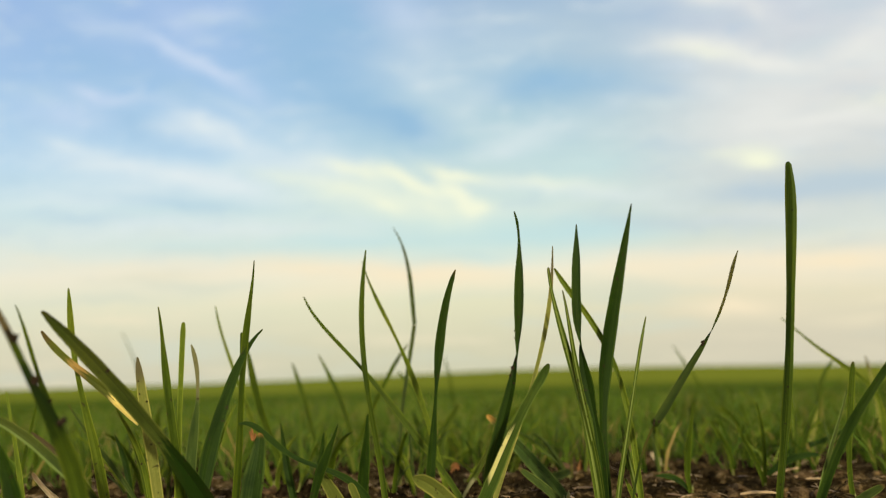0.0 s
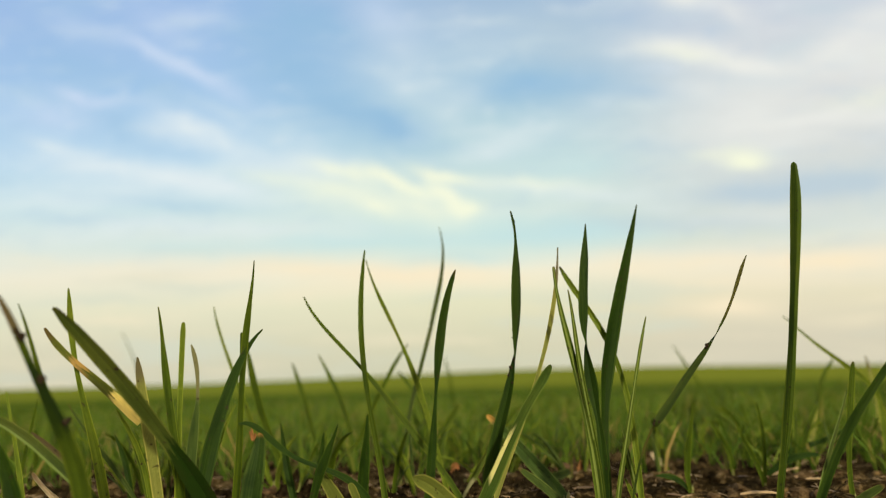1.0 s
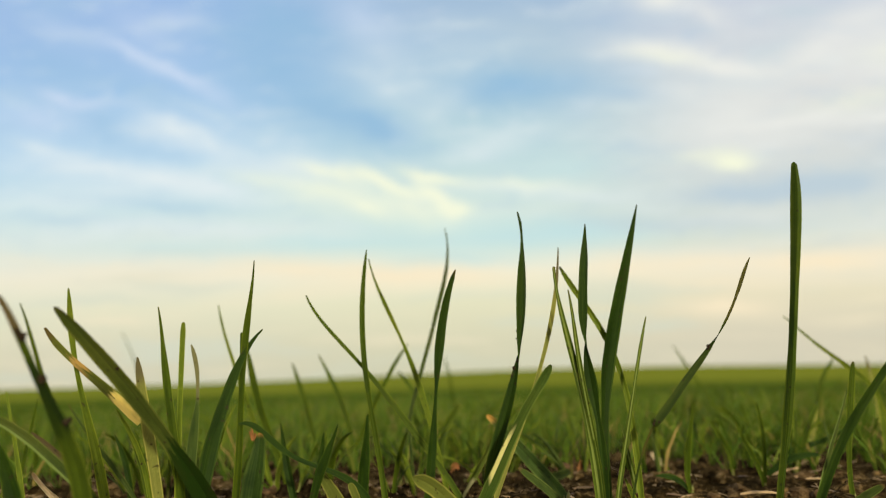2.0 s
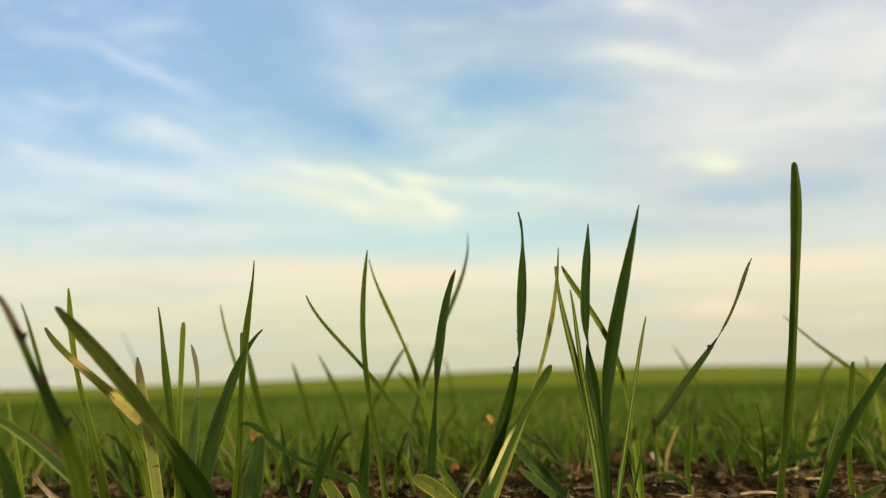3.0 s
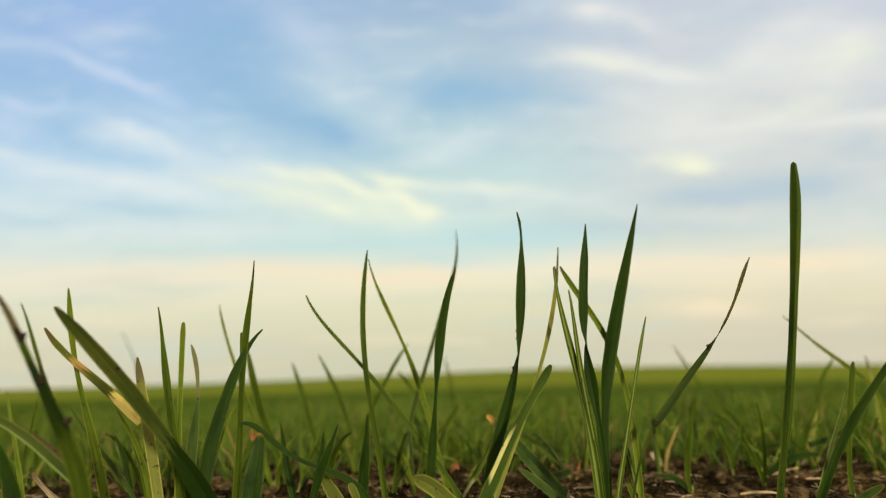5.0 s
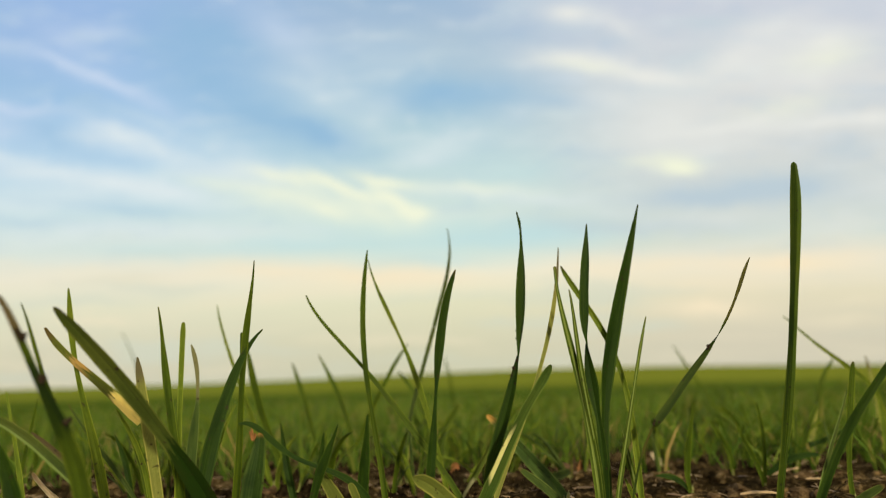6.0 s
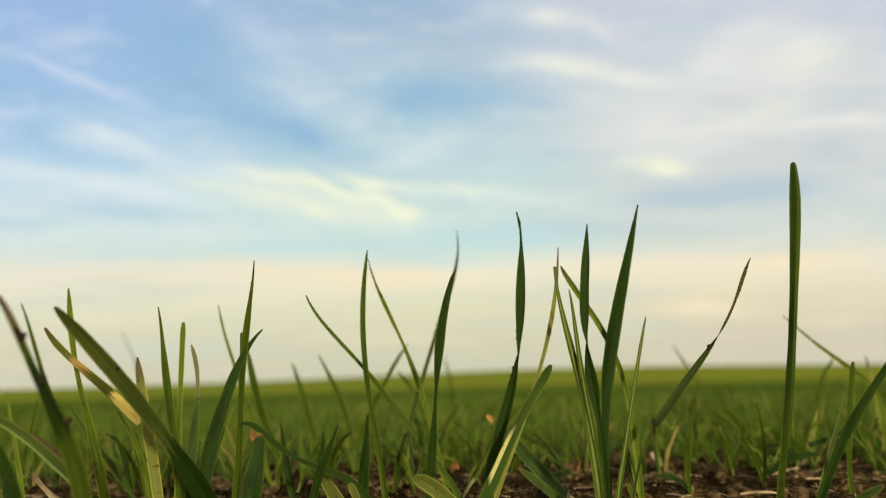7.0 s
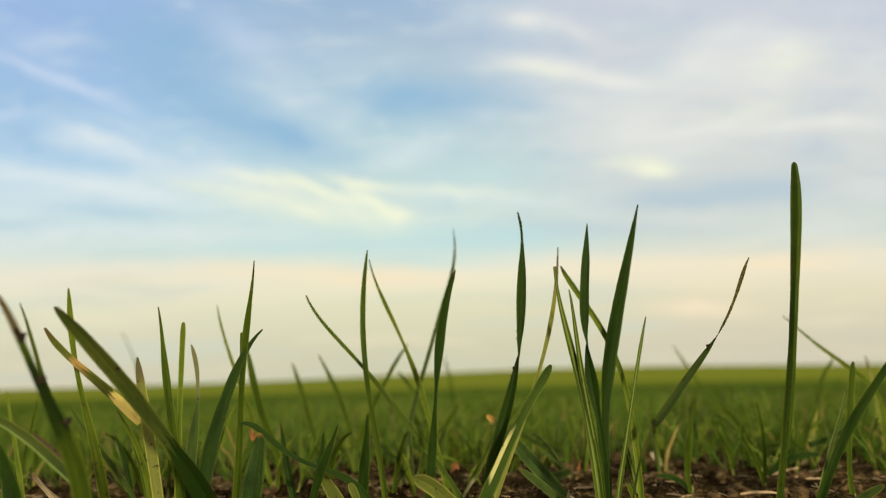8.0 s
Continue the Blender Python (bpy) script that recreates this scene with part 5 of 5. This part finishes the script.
plant = seedling((0.1130, 0.3720, 0.0000), "low dark green wheat leaf over the soil")
stem(plant, 0.0000, 0.0000, 0.0065, 0.0016)
b_1190 = leaf(plant, (0.0000, 0.0000, -0.0022), ((-0.0026, -0.0015, 0.0078), (-0.0094, -0.0025, 0.0110), (-0.0175, -0.0040, 0.0106)), ((0.00, 1.48), (0.29, 2.36), (0.54, 2.65), (0.80, 2.05), (1.00, 0.59)), LEAF_DARK, face=-40)

plant = seedling((0.1692, 0.4300, 0.0000), "dark green wheat leaf lying over the soil")
stem(plant, 0.0000, 0.0000, 0.0065, 0.0016)
b_1425 = leaf(plant, (0.0000, 0.0000, -0.0036), ((0.0066, -0.0033, 0.0095), (0.0178, -0.0067, 0.0158), (0.0278, -0.0100, 0.0138)), ((0.00, 2.05), (0.16, 2.73), (0.41, 3.05), (0.66, 3.37), (0.86, 3.02), (1.00, 1.00)), LEAF_DARK, face=45)

plant = seedling((0.1951, 0.4700, 0.0000), "dark green wheat leaf lying low")
stem(plant, 0.0000, 0.0000, 0.0065, 0.0016)
b_1460 = leaf(plant, (0.0000, 0.0000, -0.0039), ((0.0100, -0.0049, 0.0225), (0.0039, -0.0012, 0.0046), (0.0347, -0.0094, 0.0228), (0.0381, -0.0100, 0.0241)), ((0.00, 1.91), (0.06, 2.24), (0.24, 2.60), (0.46, 2.96), (0.65, 2.95), (0.79, 2.20), (1.00, 0.73)), LEAF_DARK, face=30)

plant = seedling((0.0497, 0.4300, 0.0000), "grey-green wheat leaf lying on dark soil")
stem(plant, 0.0000, 0.0000, 0.0065, 0.0016)
b_1000 = leaf(plant, (0.0000, 0.0000, -0.0026), ((0.0037, -0.0033, 0.0054), (0.0107, -0.0067, 0.0051), (0.0153, -0.0100, 0.0087)), ((0.00, 2.33), (0.16, 2.73), (0.52, 4.39), (0.78, 4.03), (1.00, 1.34)), LEAF_GREY, face=40)

plant = seedling((0.0775, 0.4700, 0.0000), "orange-brown dead leaf stub on the soil")
d_6 = leaf(plant, (0.0000, 0.0000, -0.0034), ((0.0005, -0.0000, 0.0036), (0.0024, 0.0000, 0.0069), (0.0036, 0.0000, 0.0103)), ((0.00, 2.24), (0.34, 4.49), (0.71, 4.86), (1.00, 2.24)), LEAF_RUST)

plant = seedling((0.0024, 0.4800, 0.0000), "orange-brown dead leaf stub on the soil")
d_7 = leaf(plant, (0.0000, 0.0000, -0.0037), ((-0.0003, -0.0000, 0.0033), (0.0024, -0.0000, 0.0059), (0.0017, 0.0000, 0.0092)), ((0.00, 1.91), (0.35, 3.82), (0.72, 4.58), (1.00, 2.29)), LEAF_RUST)

plant = seedling((-0.0132, 0.5600, 0.0000), "thin grey-green wheat seedling among the crop")
stem(plant, 0.0000, 0.0000, 0.0065, 0.0016)
b_720 = leaf(plant, (0.0000, 0.0000, -0.0050), ((-0.0020, -0.0000, 0.0169), (0.0013, 0.0000, 0.0371), (-0.0091, 0.0000, 0.0534), (-0.0221, 0.0000, 0.0668)), ((0.00, 2.48), (0.08, 2.92), (0.36, 2.92), (0.61, 2.92), (0.77, 2.92), (0.90, 2.56), (1.00, 0.73)), LEAF)

plant = seedling((0.0072, 0.8000, 0.0000), "thin grey-green wheat seedling among the crop")
stem(plant, 0.0000, 0.0000, 0.0065, 0.0016)
b_788 = leaf(plant, (0.0000, 0.0000, -0.0147), ((0.0016, -0.0000, 0.0309), (0.0001, 0.0000, 0.0629), (-0.0095, 0.0000, 0.0938)), ((0.00, 2.49), (0.48, 2.49), (0.72, 2.14), (0.88, 1.78), (1.00, 0.71)), LEAF)

plant = seedling((0.3052, 0.5600, 0.0000), "pale yellowish wheat seedling among the crop")
stem(plant, 0.0000, 0.0000, 0.0065, 0.0016)
b_1535 = leaf(plant, (0.0000, 0.0000, -0.0093), ((0.0028, 0.0000, 0.0242), (0.0029, -0.0000, 0.0491), (-0.0029, 0.0000, 0.0732)), ((0.00, 3.12), (0.37, 3.12), (0.61, 3.56), (0.79, 3.56), (0.90, 2.67), (1.00, 0.89)), LEAF_STALE)


# ---- smaller seedlings behind, copied from a few ----
GROWN = random.Random(11)


def small_seedling(count, height, spread):
    plant = seedling((0, -1.5, 0), "small green wheat seedling growing in dark soil")
    for i in range(count):
        h = height * GROWN.uniform(0.55, 1.0)
        way = GROWN.uniform(0, 6.28)
        out = h * spread * GROWN.uniform(0.2, 1.0)
        x, y = math.cos(way) * out, math.sin(way) * out
        if i == 0:
            stem(plant, 0, 0, height * 0.22, 0.0016)
        droop = GROWN.uniform(0.75, 1.05)
        leaf(plant, (x * 0.03, y * 0.03, -0.002), ((x * 0.1, y * 0.1, h * 0.4), (x * 0.45, y * 0.45, h * droop), (x, y, h)), outline(GROWN.uniform(0.0011, 0.0021), taper=GROWN.uniform(1.4, 2.6)),
             GROWN.choice((LEAF, LEAF, LEAF_PALE, LEAF_GREY, LEAF_PALE)), face=GROWN.uniform(-80, 80), steps=9)
    return plant


patterns = [small_seedling(c, h, s) for c, h, s in ((3, 0.040, 0.7), (4, 0.034, 1.0), (3, 0.046, 0.5), (5, 0.036, 1.0), (2, 0.052, 0.5), (4, 0.028, 1.2))]
spots = []
while len(spots) < 284:
    y = 0.435 + 0.9 * GROWN.random() ** 1.1
    x = y * GROWN.uniform(-0.66, 0.66)
    if all((x - a) ** 2 + (y - b) ** 2 > 0.014 ** 2 for a, b in spots):
        spots.append((x, y))
while len(spots) < 300:
    spots.append((GROWN.uniform(-0.19, 0.02), GROWN.uniform(0.395, 0.45)))
for i, (x, y) in enumerate(spots):
    pose_there = pose(x, y, rise(x, y) - 0.001, GROWN.gauss(0, 13), GROWN.gauss(0, 13), GROWN.uniform(0, 360)) @ Matrix.Scale(GROWN.uniform(0.8, 1.15 + 0.25 * min(1, max(0, y - 0.45) * 4)), 4)
    if i < len(patterns):
        patterns[i].matrix_basis = pose_there
    else:
        copy_thing(patterns[i % len(patterns)], pose_there)


# ---- the crop beyond ----
def make_crop():
    rng = np.random.default_rng(5)
    verts, faces, total = [], [], 0
    # (from, to, plants a square metre, leaves, width, from angle, to angle)
    for near, far, density, leaves, width, first, last in (
            (0.47, 1.6, 2100, 5, 0.0016, -40, 40), (1.6, 5, 800, 5, 0.0034, -40, 40), (5, 14, 150, 4, 0.009, -40, 40), (14, 40, 20, 4, 0.024, -40, 40),
            (0.40, 3, 420, 4, 0.0030, 40, 320), (3, 9, 90, 4, 0.008, 40, 320)):
        area = math.radians(last - first) / 2 * (far ** 2 - near ** 2)
        plants = int(area * density)
        r = np.sqrt(rng.uniform(near ** 2, far ** 2, plants))
        a = np.radians(rng.uniform(first, last, plants))
        px, py = r * np.sin(a), r * np.cos(a)
        size = np.clip(rng.normal(0.040, 0.007, plants), 0.02, 0.06) * (0.9 + 0.25 * np.sin(px * 2.1 + py * 0.7) * np.sin(py * 1.3))
        size *= np.interp(r, [0.4, 1.0, 3.0], [0.78, 0.85, 1.0])
        size = np.where(rng.random(plants) < 0.04, size * 1.45, size)
        m = plants * leaves
        bx, by = np.repeat(px, leaves), np.repeat(py, leaves)
        h = np.repeat(size, leaves) * rng.uniform(0.5, 1.05, m)
        way = rng.uniform(0, 2 * np.pi, m)
        out = h * rng.uniform(0.15, 1.0, m) * np.where(rng.random(m) < 0.3, 1.8, 1.0)
        w = width * rng.uniform(0.6, 1.2, m)
        turn = rng.uniform(0, np.pi, m)
        sx, sy = np.cos(turn) * w / 2, np.sin(turn) * w / 2
        base = np.repeat(np.array([rise(x, y) for x, y in zip(px, py)]) - 0.002, leaves)
        block = np.empty((m, 8, 3))
        for k, (t, wide) in enumerate(((0, 0.7), (0.45, 1.0), (0.8, 0.65), (1.0, 0.06))):
            cx, cy = bx + np.cos(way) * out * t ** 1.8, by + np.sin(way) * out * t ** 1.8
            z = base + h * t
            for side, s in enumerate((-1, 1)):
                block[:, 2 * k + side] = np.stack([cx + s * sx * wide, cy + s * sy * wide, z], 1)
        index = total + np.arange(m)[:, None] * 8
        for k in range(3):
            faces.append(np.concatenate([index + 2 * k, index + 2 * k + 1, index + 2 * k + 3, index + 2 * k + 2], 1))
        verts.append(block.reshape(-1, 3))
        total += m * 8
    me = bpy.data.meshes.new("wheat_crop")
    me.from_pydata(np.concatenate(verts).tolist(), [], np.concatenate(faces).tolist())
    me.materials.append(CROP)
    return tagged(new("wheat_crop", me), "dense young green wheat covering the field", "crop", kind="stuff")


make_crop()


# ---- straw and clods on the soil ----
def straw_mesh(length, width):
    """A split bit of stalk: a shallow bent channel, narrowed and frayed at its ends."""
    bm = bmesh.new()
    rings = []
    bow, rise_of = GROWN.gauss(0, 0.035) * length, GROWN.uniform(0.0, 0.03) * length
    ends = (GROWN.uniform(0.25, 0.8), GROWN.uniform(0.25, 0.8))
    for i in range(8):
        k = i / 7
        x = length * (k - 0.5)
        bend = bow * (4 * k * (1 - k) - 0.5) + GROWN.uniform(-0.2, 0.2) * width
        wide = width * min(1, ends[0] + 3 * k, ends[1] + 3 * (1 - k)) * GROWN.uniform(0.65, 1.15)
        z = rise_of * 4 * k * (1 - k)
        ragged = 0.05 * length if i in (0, 7) else 0
        ring = []
        for a in (-1, -0.5, 0, 0.5, 1):
            ring.append(bm.verts.new((x + GROWN.uniform(-ragged, ragged), bend + a * wide / 2, z + wide * 0.3 * (1 - a * a))))
        for a in (0.9, 0, -0.9):
            ring.append(bm.verts.new((x, bend + a * wide / 2, z + wide * 0.3 * (1 - a * a) - width * 0.2)))
        rings.append(ring)
    for a, b in zip(rings, rings[1:]):
        for j in range(8):
            bm.faces.new((a[j], a[(j + 1) % 8], b[(j + 1) % 8], b[j]))
    bm.faces.new(rings[0][::-1])
    bm.faces.new(rings[-1])
    me = bpy.data.meshes.new("straw_bit")
    bm.to_mesh(me)
    bm.free()
    me.materials.append(STRAW_BIT)
    return me


def clod_mesh(size):
    bm = bmesh.new()
    bmesh.ops.create_icosphere(bm, subdivisions=2, radius=size)
    shift = Vector((GROWN.uniform(0, 9), GROWN.uniform(0, 9), 0))
    flat, long = GROWN.uniform(0.3, 0.8), GROWN.uniform(0.9, 2.0)
    for v in bm.verts:
        v.co *= 1 + 0.55 * noise.noise(v.co / size * 1.1 + shift) + 0.2 * noise.noise(v.co / size * 3 + shift)
        v.co.z *= flat
        v.co.x *= long
    me = bpy.data.meshes.new("soil_clod")
    bm.to_mesh(me)
    bm.free()
    me.materials.append(CLOD)
    return me


straws = [straw_mesh(GROWN.uniform(0.004, 0.017), GROWN.uniform(0.0005, 0.0017)) for i in range(18)]
clods = [clod_mesh(GROWN.uniform(0.0014, 0.0030) + (0.0018 if i % 3 == 0 else 0)) for i in range(15)]
for i in range(230):
    y = 0.31 + 0.30 * GROWN.random() ** 1.4
    x = y * GROWN.uniform(-0.66, 0.66)
    ob = tagged(new("straw_bit", straws[i % 18]), "broken bit of pale dry straw on soil", "straw", "straw bits")
    ob.matrix_basis = pose(x, y, rise(x, y) + crumbs(x, y) + 0.0006, GROWN.uniform(-25, 25), GROWN.uniform(-14, 14), GROWN.gauss(0, 55))
for x, y, turn, length, width in ((0.1345, 0.347, -2, 0.0160, 0.0026), (0.1475, 0.346, 3, 0.012, 0.0018), (0.1795, 0.390, -8, 0.0095, 0.0020), (0.0560, 0.375, 4, 0.014, 0.0016), (0.0660, 0.385, -6, 0.012, 0.0018), (0.1120, 0.400, 12, 0.012, 0.0015)):
    ob = tagged(new("straw_bit", straw_mesh(length, width)), "long pale straw lying on dark soil", "straw", "straw bits")
    ob.matrix_basis = pose(x, y, rise(x, y) + crumbs(x, y) + 0.0016, 0, 0, turn)
for i in range(295):
    y = 0.31 + 0.36 * GROWN.random() ** 1.4
    x = y * GROWN.uniform(-0.66, 0.66)
    ob = tagged(new("soil_clod", clods[i % 15]), "small dark crumb of dry soil", "soil clod", "soil clods")
    ob.matrix_basis = pose(x, y, rise(x, y) + crumbs(x, y) + 0.001, 0, 0, GROWN.uniform(0, 360))


# ---- what moves ----
def sway(ob, rows, lean=1.0, swing=0.0):
    """Lean a blade about its root: seconds and degrees towards +x; swing: how much of it turns about the upright."""
    x, y, z = ob.location
    if rows[-1][0] < 8:
        rows = rows + [(8, rows[-1][1])]
    walk(ob, [(t, pose(x, y, z, 0, a * lean, a * swing)) for t, a in rows])


def motions():
    drift = [(t, pose(-0.48 * CLOUD_HEIGHT * (t - 4) / 8, 0.12 * CLOUD_HEIGHT * (t - 4) / 8, 0)) for t in (0, 4, 8)]
    walk(sky_backdrop, drift)
    sway(b_brown, [(0, -1.71), (0.1, -0.68), (0.3, -0.20), (0.8, 0.00), (1.2, -0.14), (1.7, 0.00), (3, 0.14), (3.5, 0.00), (4.7, 0.00), (6, 0.09), (8, 0.00)])
    sway(b_thin, [(0, -1.19), (0.2, -0.71), (1, -0.60), (1.5, -0.48), (2.2, -0.12), (3, 0.00), (6, 0.00), (7, 0.00), (8, -0.24)])
    sway(b_big, [(0, -3.41), (0.1, -1.65), (0.5, -0.94), (1, -0.35), (1.5, -0.24), (2.2, 0.00), (3, 0.24), (4, 0.00), (5, 0.00), (6, -0.24), (6.5, 0.00), (8, 0.00)], 0.35, 1.25)
    sway(b_straw, [(0, -1.91), (0.1, -0.76), (0.3, -0.23), (0.8, 0.00), (1.2, -0.15), (1.7, 0.00), (3, 0.15), (3.5, 0.00), (4.7, 0.00), (6, 0.10), (8, 0.00)])
    sway(b_650, [(0, -0.36), (0.5, -0.36), (1, -0.60), (1.2, -0.24), (1.6, -0.24), (3, 0.00), (4, 0.00), (6, 0.00), (8, 0.00)])
    sway(b_541, [(0, -0.60), (0.3, 0.00), (1.1, -0.60), (1.5, 0.00), (3, 0.00), (6, 0.00), (8, 0.00)])
    sway(b_sway, [(0, -8.90), (0.1, -2.29), (0.2, -0.93), (0.3, -3.39), (0.5, -3.90), (0.7, -2.88), (0.8, 0.00), (0.9, -2.54), (1, -2.80), (1.1, -3.98), (1.3, -0.85), (1.5, -2.63), (1.6, -3.39), (1.7, -4.15), (2, -2.03), (2.3, -3.39), (2.6, -1.69), (2.8, -1.44), (2.9, -1.19), (3, 1.19), (3.1, -0.17), (3.2, 0.25), (3.5, -0.34), (3.7, -0.08), (3.9, -1.86), (4, 0.00), (4.3, -0.42), (4.5, -1.27), (4.7, 0.25), (5, -0.51), (5.4, 0.17), (5.8, -1.27), (6, -1.69), (6.2, -2.03), (6.4, -0.93), (6.6, 0.25), (6.8, 0.00), (7.2, -0.51), (7.5, -0.25), (7.8, 0.00), (8, -0.85)])
    sway(b_sway_end, [(0, -16.00), (0.1, -3.66), (0.2, -1.49), (0.3, -5.42), (0.5, -6.24), (0.7, -4.61), (0.8, 0.00), (0.9, -4.07), (1, -4.47), (1.1, -6.37), (1.3, -1.36), (1.5, -4.20), (1.6, -5.42), (1.7, -6.64), (2, -3.25), (2.3, -5.42), (2.6, -2.71), (2.8, -2.31), (2.9, -1.90), (3, 1.90), (3.1, -0.27), (3.2, 0.41), (3.5, -0.54), (3.7, -0.14), (3.9, -2.98), (4, 0.00), (4.3, -0.68), (4.5, -2.03), (4.7, 0.41), (5, -0.81), (5.4, 0.27), (5.8, -2.03), (6, -2.71), (6.2, -3.25), (6.4, -1.49), (6.6, 0.41), (6.8, 0.00), (7.2, -0.81), (7.5, -0.41), (7.8, 0.00), (8, -1.36)])
    sway(b_914, [(0, -0.43), (0.1, -0.75), (0.5, -1.18), (0.8, -0.86), (1, -1.18), (1.1, -3.12), (1.2, -0.54), (1.3, 0.11), (1.5, -0.75), (1.6, -2.15), (1.7, -0.54), (2.2, 0.22), (2.8, -0.22), (3, 0.32), (3.5, -0.11), (4, 0.00), (4.7, -0.11), (5.3, 0.22), (6, 0.00), (7, 0.00), (7.5, 0.22), (8, 0.22)])
    sway(b_976, [(0, -0.77), (0.1, -0.31), (0.3, -0.09), (0.8, 0.00), (1.2, -0.06), (1.7, 0.00), (3, 0.06), (3.5, 0.00), (4.7, 0.00), (6, 0.04), (8, 0.00)])
    sway(b_988, [(0, -1.17), (0.1, -0.47), (0.3, -0.14), (0.8, 0.00), (1.2, -0.09), (1.7, 0.00), (3, 0.09), (3.5, 0.00), (4.7, 0.00), (6, 0.06), (8, 0.00)])
    sway(b_982, [(0, -1.25), (0.1, -0.50), (0.5, -0.38), (1, 0.00), (1.5, -0.13), (2.2, 0.13), (3, 0.50), (3.5, 0.00), (4, 0.00), (6, 0.25), (8, 0.25)])
    sway(b_1005, [(0, -1.38), (0.1, -0.55), (0.5, -0.42), (1, 0.00), (1.5, -0.14), (2.2, 0.14), (3, 0.55), (3.5, 0.00), (4, 0.00), (6, 0.28), (8, 0.28)])
    sway(b_1036, [(0, -1.73), (0.1, -0.76), (0.5, -0.54), (1, 0.11), (1.5, -0.32), (2.2, 0.22), (3, 0.65), (3.5, 0.11), (4, 0.00), (5, 0.11), (6, 0.32), (8, 0.43)])
    sway(b_1125, [(0, -1.04), (0.1, -0.42), (0.5, -0.31), (1, 0.00), (1.5, -0.10), (2.2, 0.10), (3, 0.42), (3.5, 0.00), (4, 0.00), (6, 0.21), (8, 0.21)])
    sway(b_992, [(0, -1.32), (0.1, -0.53), (0.5, -0.40), (1, 0.00), (1.5, -0.13), (2.2, 0.13), (3, 0.53), (3.5, 0.00), (4, 0.00), (6, 0.26), (8, 0.26)])
    sway(b_1326, [(0, -3.93), (0.1, -1.68), (0.5, -1.50), (1, -1.12), (1.5, -0.56), (2.2, 0.19), (3, 0.56), (3.5, 0.00), (4, 0.00), (4.5, -0.56), (5.3, 0.19), (6, 0.00), (6.5, 0.37), (7.5, 0.00), (8, -0.19)])
    sway(b_1405, [(0, -0.90), (0.1, -0.09), (0.5, 0.00), (1, 0.00), (3, 0.09), (4, 0.00), (4.5, -0.18), (5.2, 0.00), (6, 0.00), (7, -0.09), (8, 0.09)])
    sway(b_blur, [(0, -1.06), (0.5, -2.11), (1, -1.59), (1.5, -0.53), (2.2, 0.00), (3, 0.53), (4, 0.00), (5, 0.18), (6, -0.53), (6.5, 0.00), (8, -0.53)])
    sway(b_1390, [(0, -0.84), (0.1, -0.34), (0.3, -0.10), (0.8, 0.00), (1.2, -0.07), (1.7, 0.00), (3, 0.07), (3.5, 0.00), (4.7, 0.00), (6, 0.04), (8, 0.00)])
    sway(b_653, [(0, -1.60), (0.1, -0.41), (0.5, -0.41), (1, -0.69), (1.5, -0.27), (3, 0.00), (4, 0.00), (6, -0.27), (8, 0.00)])


motions()
